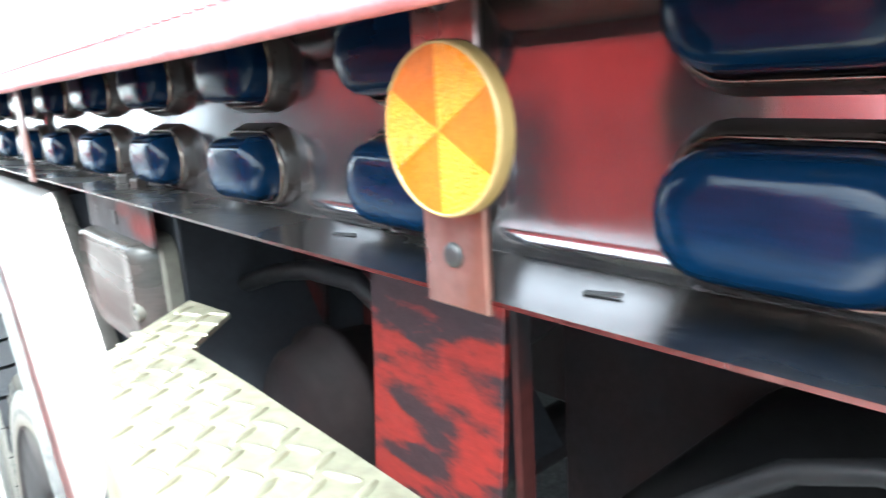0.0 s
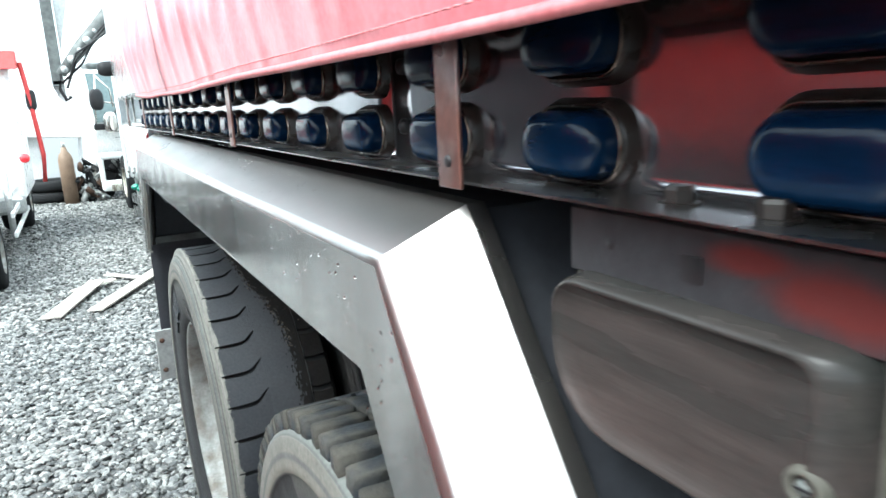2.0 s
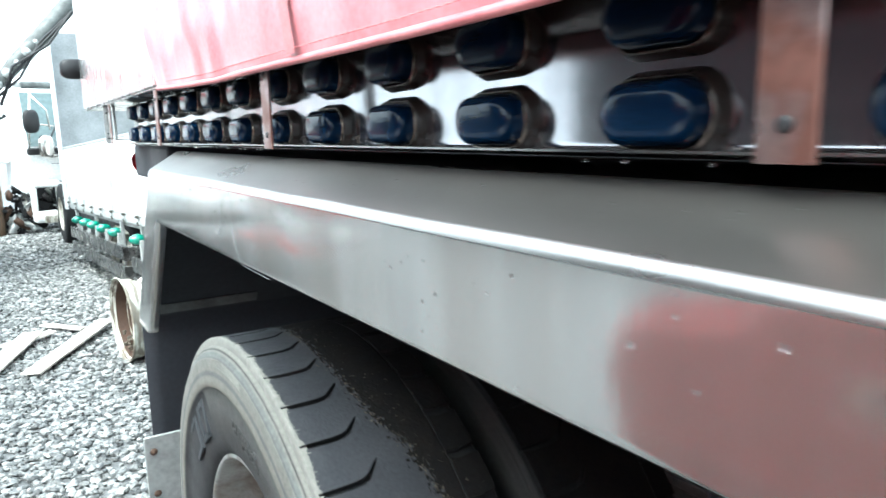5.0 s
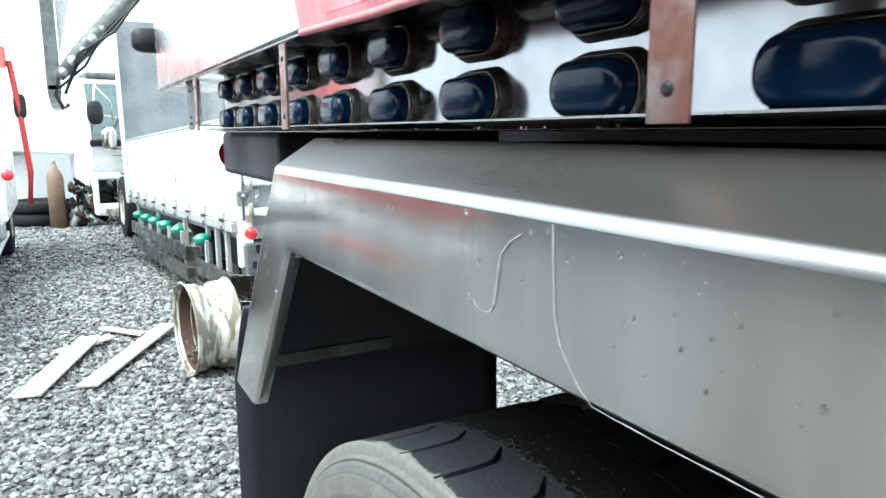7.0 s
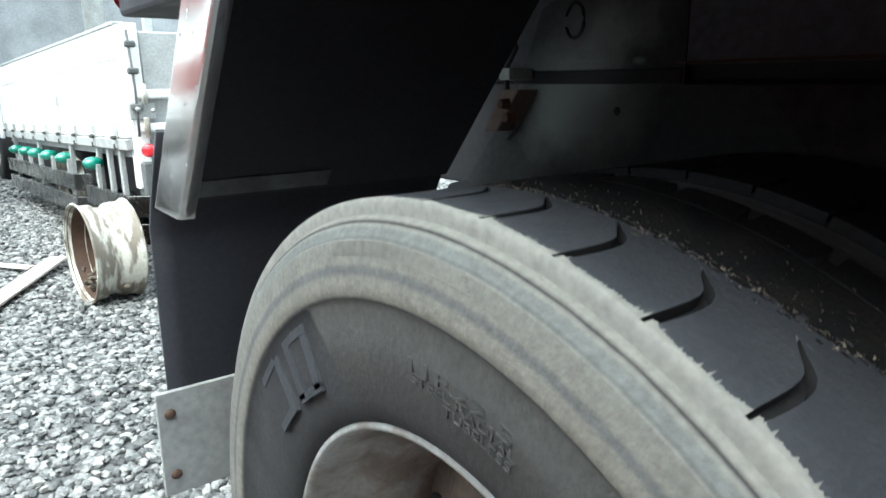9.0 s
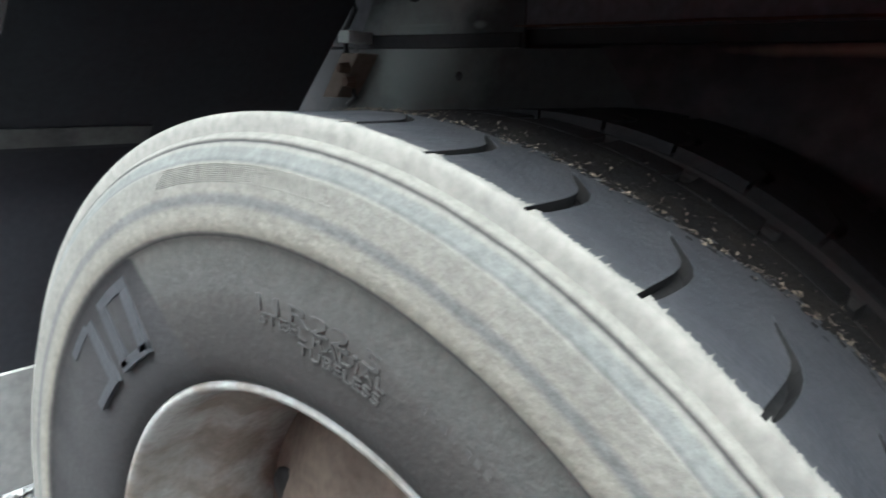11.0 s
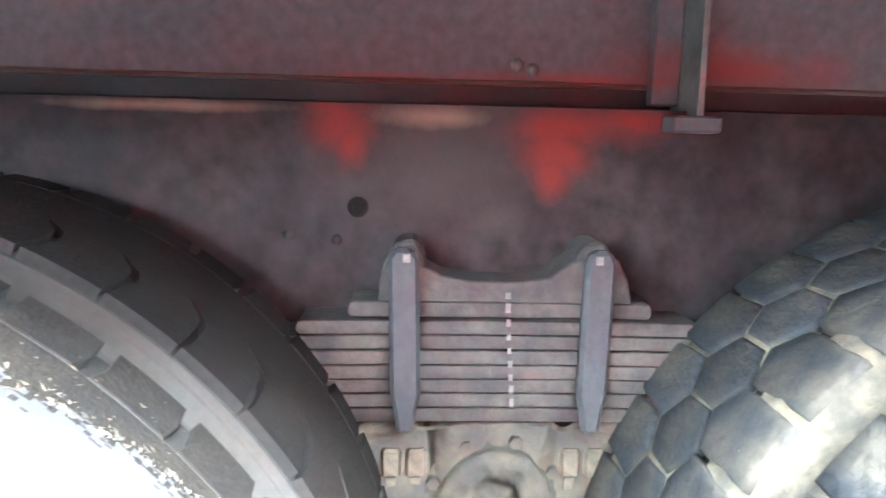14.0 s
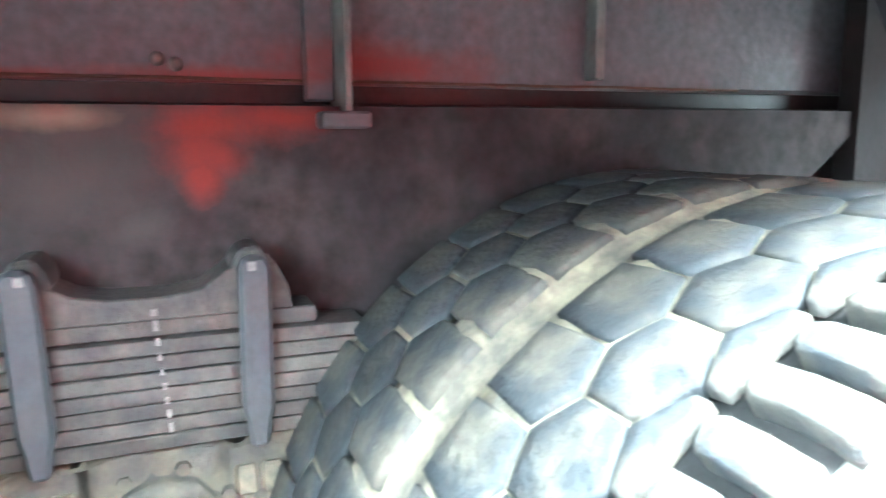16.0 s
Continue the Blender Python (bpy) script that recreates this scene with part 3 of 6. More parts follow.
# flat straps over the lamps
strap = part("strap", box(bmesh.new(), -0.0015, 0.0015, -0.014, 0.014, LEDGE_Z + 0.001, 1.471, 0.0008), RUSTY_STRAP, truck, "flat steel strap with rust-stained screw", at=pose(0, STRAP0 + 0.022, 0))
screw_bm = lathe([(-0.0014, 0.0), (-0.0016, 0.002), (-0.001, 0.0038), (0.0, 0.0042)], 10)
screw = part("screw", screw_bm, BLACK, strap, "rusty screw", True, pose(-0.0015, 0, LEDGE_Z + 0.018))
part("screw", lathe([(-0.0014, 0.0), (-0.0016, 0.002), (-0.001, 0.0038), (0.0, 0.0042)], 10), BLACK, strap, "rusty screw", True, pose(-0.0015, 0, 1.452))
for b in range(-1, 6):
    if b != 0:
        copy_thing(strap, pose(0, STRAP0 + BAY * b, 0))
# back straps' bars to the ledge, bolts and slits on the ledge
bolt_bm = lathe([(-0.010, 0.0), (-0.010, 0.0065), (-0.008, 0.0075), (-0.002, 0.0075), (-0.0018, 0.0105), (0.0, 0.0105)], 6)
bolt = part("bolt", bolt_bm, LENS_BASE, truck, "dark hexagon bolt on the ledge", False, pose(0.046, 1.017, LEDGE_Z + 0.001, 0, 90, 0))
again(bolt, pose(0.042, 0.963, LEDGE_Z + 0.001, 0, 90, 30), truck)
for i, y in enumerate((0.491, 0.643, 0.30)):
    part("drain_slit", boxed(-0.0018, 0.0018, -0.006, 0.006, 0.0, 0.0008, 0.0003), BLACK, truck, "", False, pose(0.03 + 0.006 * i, y, LEDGE_Z + 0.0035 - 0.001 * i, 0, 0, 20))
pb_ = part("panel_bolt", lathe([(-0.006, 0.0), (-0.006, 0.004), (-0.004, 0.007), (0.0, 0.0075)], 12), BLACK, truck, "", True, pose(PANEL_X, 1.372, 1.392))
again(pb_, pose(PANEL_X, 2.872, 1.392), truck)
again(pb_, pose(PANEL_X, 1.372, 1.446), truck)

# round amber reflector on the first strap
refl = new("reflector")
refl.parent = truck
refl.matrix_basis = pose(-0.0025, 0.5185, 1.4155)
tagged(refl, "round amber reflector with pie-slice prisms")
RR = 0.0248
part("rim", lathe([(0.0, RR), (-0.0045, RR), (-0.0055, RR - 0.0005), (-0.0055, RR - 0.0011), (-0.004, RR - 0.0014)], 40), AMBER_RIM, refl, "yellowed plastic rim", True)
for k in range(6):
    pts = [(0, 0)] + [((RR - 0.0012) * math.cos(a), (RR - 0.0012) * math.sin(a)) for a in (radians(60 * k + 30 + d) for d in range(0, 61, 10))]
    part("prism_slice", prism(pts, -0.0050 - 0.0003 * (k % 2), 0.0), AMBER_BRIGHT if k % 2 else AMBER, refl)

# tarpaulin hung over the body side
def tarp():
    bm = bmesh.new()
    rows = []
    ny, nz = 420, 44
    for i in range(ny + 1):
        y = -1.2 + (2.98 + 1.2) * i / ny
        col = []
        for k in range(nz + 1):
            h = (k / nz) ** 1.3 * 0.85
            fold = 0.014 * noise.noise((y * 5.0, h * 1.5, 1.0)) + 0.020 * (abs(noise.noise((y * 10.0, h * 1.6, 5.0))) - 0.2) + 0.006 * noise.noise((y * 21.0, h * 7.0, 8.0)) + 0.004 * (abs(noise.noise((y * 16.0 + h * 9.0, h * 4.0, 2.0))) - 0.2)
            fade = min(1.0, 0.25 + h * 6)
            x = -0.024 - 0.016 * math.sin(min(1.0, h / 0.3) * math.pi) + fold * fade
            z = 1.449 + h + 0.004 * noise.noise((y * 2.2, 0, 3.0)) * (1 - h) + 0.014 * max(0.0, y - 2.6) / 0.4
            if h > 0.78:
                x += (h - 0.78) * 0.4
            col.append(bm.verts.new((x, y, z)))
        rows.append(col)
    for a, b in zip(rows, rows[1:]):
        for k in range(nz):
            bm.faces.new((a[k], a[k + 1], b[k + 1], b[k]))
    bmesh.ops.recalc_face_normals(bm, faces=bm.faces)
    root = thing("tarpaulin", "red vinyl tarpaulin hung over the truck body side", "tarpaulin")
    solid(part("sheet", bm, TARP, root, "", True), 0.0015)
    hem = []
    for i in range(0, ny + 1):
        y = -1.2 + (2.98 + 1.2) * i / ny
        fold = (0.012 * noise.noise((y * 5.0, 0, 1.0)) + 0.007 * noise.noise((y * 13.0, 0, 5.0))) * 0.25
        hem.append((-0.0245 + fold, y, 1.450 + 0.004 * noise.noise((y * 2.2, 0, 3.0)) + 0.014 * max(0.0, y - 2.6) / 0.4))
    part("hem", tube(hem, 0.0042, 6), TARP_HEM, root, "faded stitched hem", True)
    bm = bmesh.new()
    for k in range(330):
        y = -0.9 + k * 0.0115
        z = 1.4605 + 0.004 * noise.noise((y * 2.2, 0, 3.0)) + 0.014 * max(0.0, y - 2.6) / 0.4
        tube([(-0.0285, y, z), (-0.0300, y + 0.0035, z + 0.0002), (-0.0285, y + 0.007, z)], 0.0007, 4, bm)
    tagged(part("stitching", bm, TARP_HEM, root, "pale stitch line above the hem"), kind="stuff")
    part("seam_tape", sheet_strip([(-0.030, 1.456), (-0.043, 1.56), (-0.046, 1.66), (-0.04, 1.8)], 2.30, 2.325, 2), TARP_HEM, root, "faded seam tape")


tarp()

# body above: bright stainless side that runs on in front of the tarpaulin
part("body_side", boxed(-0.002, 0.018, -1.2, 4.40, 1.477, 2.5, 0.003), BODY_STEEL, truck, "polished stainless body side")
part("body_front", boxed(0.018, 2.45, 4.36, 4.40, 1.482, 2.5, 0.004), STAINLESS, truck)
part("body_floor", boxed(0.020, 2.448, -1.2, 4.358, 1.502, 1.56, 0.006), UNDER, truck, "dark underside of the body floor")
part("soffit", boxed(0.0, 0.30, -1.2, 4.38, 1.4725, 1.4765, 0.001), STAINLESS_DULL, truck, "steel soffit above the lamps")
part("body_side", boxed(2.45, 2.475, -1.2, 4.36, 1.56, 2.5), STAINLESS, truck)
part("body_roof", boxed(0.036, 2.449, -1.2, 4.36, 2.46, 2.5), STAINLESS, truck)
part("side_mirror", rings_mesh([[(0.0 + 0.058 * u * s, 4.43 + 0.03 * k, 1.622 + 0.034 * v * s) for u, v in rounded(2, 2, 0.6, 5)] for k, s in ((0, 0.85), (0.4, 1), (1.4, 1), (1.8, 0.85))], True, True), BLACK, truck, "black plastic side mirror", True)
part("mirror_glass", boxed(0.004, 0.054, 4.424, 4.429, 1.598, 1.646, 0.002), CHROME, truck, "mirror glass")
part("mirror_arm", boxed(0.03, 0.05, 4.40, 4.45, 1.60, 1.62), BLACK, truck)

# black box under the front of the panel
bx = part("side_box", boxed(0.075, 0.30, 3.45, 3.93, 1.263, 1.358, 0.010, 2), FLAP, truck, "black box under the lamp panel")
part("tail_lens", lathe([(-0.012, 0.0), (-0.011, 0.022), (-0.006, 0.033), (0.0, 0.036)], 24), RED_LENS, bx, "round red lamp on the black box", True, pose(0.100, 3.930, 1.307, 0, 0, -82))
part("box_hanger", boxed(0.080, 0.094, 3.905, 3.93, 1.358, 1.40, 0.002), GALV, bx)
eb = part("end_bracket", boxed(0.0335, 0.0415, 3.985, 4.0, 1.376, 1.475, 0.001), GALV, truck, "angle bracket at the panel's end")
part("bracket_foot", boxed(0.029, 0.092, 3.962, 4.0, 1.372, 1.376, 0.001), GALV, eb)
plate_ = [(0.003, 1.474), (0.003, 1.385)] + [(0.0112 - 0.0082 * math.cos(radians(a)), 1.375 - 0.014 * math.sin(radians(a))) for a in range(0, 181, 20)] + [(0.0194, 1.385), (0.0194, 1.474)]
hp = part("hanging_plate", prism(plate_, 3.948, 3.952, "y"), GALV, truck, "steel tab with two holes hanging from the body")
for z in (1.378, 1.392, 1.452):
    part("tab_hole", lathe([(-0.0006, 0.0), (0.0, 0.0028)], 12), BLACK, hp, "", False, pose(0.0112, 3.9478, z, 0, 0, 90))

# ---- fender ----
OUT = [(0.955, 0.958), (1.188, 1.316), (3.050, 1.316), (3.335, 0.958)]
INN = [(1.075, 0.958), (1.236, 1.221), (3.011, 1.219), (3.213, 0.958)]
CHA = [(0.890, 0.958), (1.170, 1.348), (3.070, 1.350), (3.385, 0.958)]
FOLD = 0.0115          # radius of the rolled edge between face and top


def fender_section():
    """(x, d): d runs -1..0 down the face and 0..1 up the sloping top, with a rolled edge between."""
    rise = math.atan2(0.033, 0.0595)
    turn = math.pi / 2 - rise
    reach = FOLD * math.tan(turn / 2)
    pts = [(-0.024, -1.0), (-0.038, -1.0), (-0.0425, -0.96), (-0.0435, -0.90), (-0.0435, -0.5)]
    for k in range(9):
        a = turn * k / 8
        x, z = -0.0435 + FOLD * (1 - math.cos(a)), -reach + FOLD * math.sin(a)
        pts.append((x, z / 0.096 if z < 0 else z / 0.033))
    x1, d1 = pts[-1]
    pts += [(x1 + (0.013 - x1) * u, d1 + (0.95 - d1) * u) for u in (0.25, 0.5, 0.75, 1.0)]
    return pts + [(0.016, 1.0), (0.03, 1.0)]


SECTION = fender_section()


def fender_sheet():
    bm = bmesh.new()

    def spot(k, d):
        o, q = OUT[k], (INN[k] if d < 0 else CHA[k])
        t = abs(d)
        return o[0] + (q[0] - o[0]) * t, o[1] + (q[1] - o[1]) * t
    for k in range(3):
        steps = 90 if k == 1 else 18
        rows = []
        for i in range(steps + 1):
            u = i / steps
            row = []
            for x, d in SECTION:
                a, b = spot(k, d), spot(k + 1, d)
                y, z = a[0] + (b[0] - a[0]) * u, a[1] + (b[1] - a[1]) * u
                w = math.sin(math.pi * u) * (1 if -0.95 < d < 0.95 else 0.3)
                wob = 0.0011 * noise.noise((y * 4.0, z * 6.0, 2.0)) + 0.0005 * noise.noise((y * 11.0, z * 15.0, 8.0))
                row.append(bm.verts.new((x + wob * w * (d < 0.3), y, z + wob * w * (d >= 0))))
            rows.append(row)
        for p, q in zip(rows, rows[1:]):
            for j in range(len(SECTION) - 1):
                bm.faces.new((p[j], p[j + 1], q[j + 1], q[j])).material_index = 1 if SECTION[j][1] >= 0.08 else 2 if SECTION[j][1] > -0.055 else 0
    bmesh.ops.remove_doubles(bm, verts=bm.verts, dist=0.0002)
    bmesh.ops.recalc_face_normals(bm, faces=bm.faces)
    for e in bm.edges:
        if len(e.link_faces) == 2 and e.calc_face_angle(0) > radians(28):
            e.smooth = False
    return bm


fender = part("fender", fender_sheet(), STAINLESS, truck, "brushed stainless fender over the two rear axles, water-spotted", True)
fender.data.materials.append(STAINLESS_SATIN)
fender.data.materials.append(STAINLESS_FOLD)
solid(fender, 0.003)
wn_ = fender.modifiers.new("normals", "WEIGHTED_NORMAL")
wn_.keep_sharp = True
# dark lining under the fender
LIN = [(0.905, 0.962), (1.182, 1.341), (3.060, 1.343), (3.372, 0.962)]
part("fender_lining", prism(LIN + [(y + (0.01 if y < 2 else -0.01), z - 0.006) for y, z in LIN[::-1]], 0.004, 0.50), FLAP, truck, "black lining under the fender")
part("splash_panel", boxed(0.15, 0.588, 3.516, 3.528, 0.50, 1.49, 0.002), FLAP, truck, "black splash panel")
part("lining_strip", prism([(3.36, 0.964), (3.34, 0.990), (3.333, 0.988), (3.352, 0.962)], 0.0, 0.24), FRAME_GREY, truck, "rusty strip along the lining's lower edge")
# dried streaks and drops on the fender's face
for pts in (((2.540, 1.301), (2.552, 1.295), (2.561, 1.286), (2.564, 1.271), (2.567, 1.256), (2.572, 1.249), (2.580, 1.2475), (2.588, 1.250), (2.591, 1.254)), ((2.512, 1.310), (2.511, 1.286), (2.509, 1.262), (2.5045, 1.248), (2.498, 1.239), (2.487, 1.228), (2.478, 1.2225), (2.462, 1.2218), (2.43, 1.2212), (2.40, 1.2213), (2.37, 1.2210))):
    bm = bmesh.new()
    fine_ = []
    for (y0, z0), (y1, z1) in zip(pts, pts[1:]):
        fine_ += [(y0 + (y1 - y0) * k / 6, z0 + (z1 - z0) * k / 6) for k in range(6)]
    row = []
    for k, (y, z) in enumerate(fine_):
        w = 0.00025 + 0.0010 * abs(noise.noise((k * 0.23, 2.0, y * 3))) * min(1.0, 0.35 + k / len(fine_))
        row.append((bm.verts.new((-0.0446, y - w, z)), bm.verts.new((-0.0446, y + w, z + w))))
    for a, b in zip(row, row[1:]):
        bm.faces.new((a[0], a[1], b[1], b[0]))
    solid(part("dried_streak", bm, DROP, truck, "pale dried streak"), 0.0003, 0)
rng = random.Random(5)
beads = []          # centre, radius, stretch


def on_face(a, b, w):
    return a[0] + (b[0] - a[0]) * w, a[1] + (b[1] - a[1]) * w


def drop_size():
    return 0.0004 + 0.0011 * rng.random() ** 2


for _ in range(230):
    y, z = rng.choice((1.25, 1.4, 1.7, 2.0, 2.3, 2.5, 2.7, 2.9)) + rng.gauss(0, 0.09), 1.308 - abs(rng.gauss(0, 0.035))
    if 1.22 < y < 3.03 and z > 1.225:
        beads.append(((-0.0438, y, z), drop_size(), (0.45, 1, 1.5)))
for top, low in (((3.05, 3.335), (3.011, 3.213)), ((1.188, 0.955), (1.236, 1.075))):
    for _ in range(60):
        u, w = rng.random(), rng.random()
        a, b = (top[0] + (top[1] - top[0]) * u, 1.31 - 0.35 * u), (low[0] + (low[1] - low[0]) * u, 1.219 - 0.259 * u)
        beads.append(((-0.0438, *on_face(a, b, w)), drop_size(), (0.45, 1, 1.5)))
# beads on the sloping top and along the ledge's lip
for _ in range(70):
    y, w = rng.choice((1.5, 1.75, 1.8, 2.2, 2.6)) + rng.gauss(0, 0.08), rng.uniform(0.1, 0.8)
    if 1.25 < y < 3.0:
        beads.append(((-0.0345 + 0.0505 * w, y, 1.3195 + 0.031 * w), rng.uniform(0.0006, 0.0016), (1, 1.3, 0.6)))
for _ in range(14):
    beads.append(((0.001, rng.choice((1.9, 2.6, 2.75, 2.8)) + rng.gauss(0, 0.06), LEDGE_Z - 0.0002), rng.uniform(0.0006, 0.0013), (1, 1.2, 1)))
one = ball((0, 0, 0), 1.0, (1, 1, 1), 10)
unit, faces = [v.co.copy() for v in one.verts], [[v.index for v in f.verts] for f in one.faces]
one.free()
me = bpy.data.meshes.new("water_beading")
me.from_pydata([(c[0] + p.x * r * k[0], c[1] + p.y * r * k[1], c[2] + p.z * r * k[2]) for c, r, k in beads for p in unit], [], [[i + n * len(unit) for i in f] for n in range(len(beads)) for f in faces])
me.materials.append(WATER)
me.polygons.foreach_set("use_smooth", [True] * len(me.polygons))
drops = new("water_beading", me)
drops.parent = truck
tagged(drops, "clear water drops on the fender", kind="stuff")

# ---- wheels ----
TYRE_Z = 0.515
SIDE = [(0.030, 0.307), (0.016, 0.312), (0.008, 0.322), (0.003, 0.337), (0.000, 0.360), (-0.003, 0.395), (-0.0045, 0.4325), (-0.0072, 0.4355), (-0.0100, 0.440), (-0.0106, 0.450),
        (-0.0100, 0.466), (-0.0092, 0.4755), (-0.0080, 0.4890), (-0.0076, 0.4908), (-0.0060, 0.4922), (-0.0040, 0.4975), (-0.0022, 0.5015), (-0.0010, 0.5035), (0.0012, 0.5048), (0.0004, 0.5060), (0.0030, 0.5082),
        (0.0060, 0.5100), (0.0075, 0.5125)]
TREAD = [(0.0075, 0.5125), (0.012, 0.5165), (0.03, 0.5175), (0.10, 0.5175), (0.133, 0.5180), (0.16, 0.5175), (0.248, 0.5160), (0.2555, 0.5125)]
WIDTH = 0.262
N_BLOCKS = 45


def curved_block(outline, r0, r1, edge=0.0012, steps=4):
    """A tread block: outline of (x, degrees) raised from r0 to r1, with a softened top edge and a domed top."""
    fine = []
    for (xa, aa), (xb, ab) in zip(outline, outline[1:] + outline[:1]):
        k = max(1, min(steps, int(abs(ab - aa) / 1.8) + 1))
        fine += [(xa + (xb - xa) * i / k, aa + (ab - aa) * i / k) for i in range(k)]
    cx, ca = sum(p[0] for p in fine) / len(fine), sum(p[1] for p in fine) / len(fine)
    rings = []
    for r, inset in ((r0, 0.0), (r1 - edge, 0.0), (r1, edge)):
        k = 1 - inset / 0.03
        rings.append([(cx + (x - cx) * k, r * math.cos(radians(ca + (a - ca) * k)), r * math.sin(radians(ca + (a - ca) * k))) for x, a in fine])
    for k in (0.5, ):
        rings.append([(cx + (x - cx) * k, r1 * math.cos(radians(ca + (a - ca) * k)), r1 * math.sin(radians(ca + (a - ca) * k))) for x, a in fine])
    bm = rings_mesh(rings, False)
    bm.verts.ensure_lookup_table()
    last = [bm.verts[len(bm.verts) - len(fine) + i] for i in range(len(fine))]
    mid = bm.verts.new((cx, r1 * math.cos(radians(ca)), r1 * math.sin(radians(ca))))
    for i, v in enumerate(last):
        bm.faces.new((v, last[(i + 1) % len(last)], mid))
    bmesh.ops.recalc_face_normals(bm, faces=bm.faces)
    return bm


DARK_FROM = ((0, 0.150), (90, 0.106), (103, 0.108), (110, 0.115), (117, 0.122), (125, 0.150), (132, 0.166), (140, 0.176), (360, 0.176))


def dark_edge(deg):
    """How far in from the shoulder the tread stays grey, at an angle round the tyre."""
    for (a, p), (b, q) in zip(DARK_FROM, DARK_FROM[1:]):
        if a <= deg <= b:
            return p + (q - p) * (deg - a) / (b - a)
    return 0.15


def centre_band(parent, mat):
    """The smooth middle of the tread, grey by the shoulder and black beyond."""
    bm = bmesh.new()
    xs = [0.1045] + [0.1045 + 0.0985 * k / 60 for k in range(61)] + [0.203]
    rows = []
    for i in range(720):
        a = math.pi * i / 360
        rows.append([bm.verts.new((x, r * math.cos(a), r * math.sin(a))) for x, r in ((x, 0.509 if k in (0, 62) else 0.52435 + 0.0001 * noise.noise((x * 160, a * 80, 3.0))) for k, x in enumerate(xs))])
    for i in range(720):
        p, q, deg = rows[i], rows[(i + 1) % 720], i * 0.5
        lim = dark_edge(deg) + 0.007 * noise.noise((deg * 0.35, 1.0, 0.0)) + 0.005 * noise.noise((deg * 1.3, 5.0, 0.0))
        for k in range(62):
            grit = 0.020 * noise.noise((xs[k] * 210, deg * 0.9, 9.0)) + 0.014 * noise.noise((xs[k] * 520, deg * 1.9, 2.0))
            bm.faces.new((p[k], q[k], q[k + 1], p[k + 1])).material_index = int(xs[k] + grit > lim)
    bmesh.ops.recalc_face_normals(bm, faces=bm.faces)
    band = part("tread_band", bm, mat, parent, "smooth middle tread, black towards the far shoulder", True)
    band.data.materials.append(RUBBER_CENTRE)


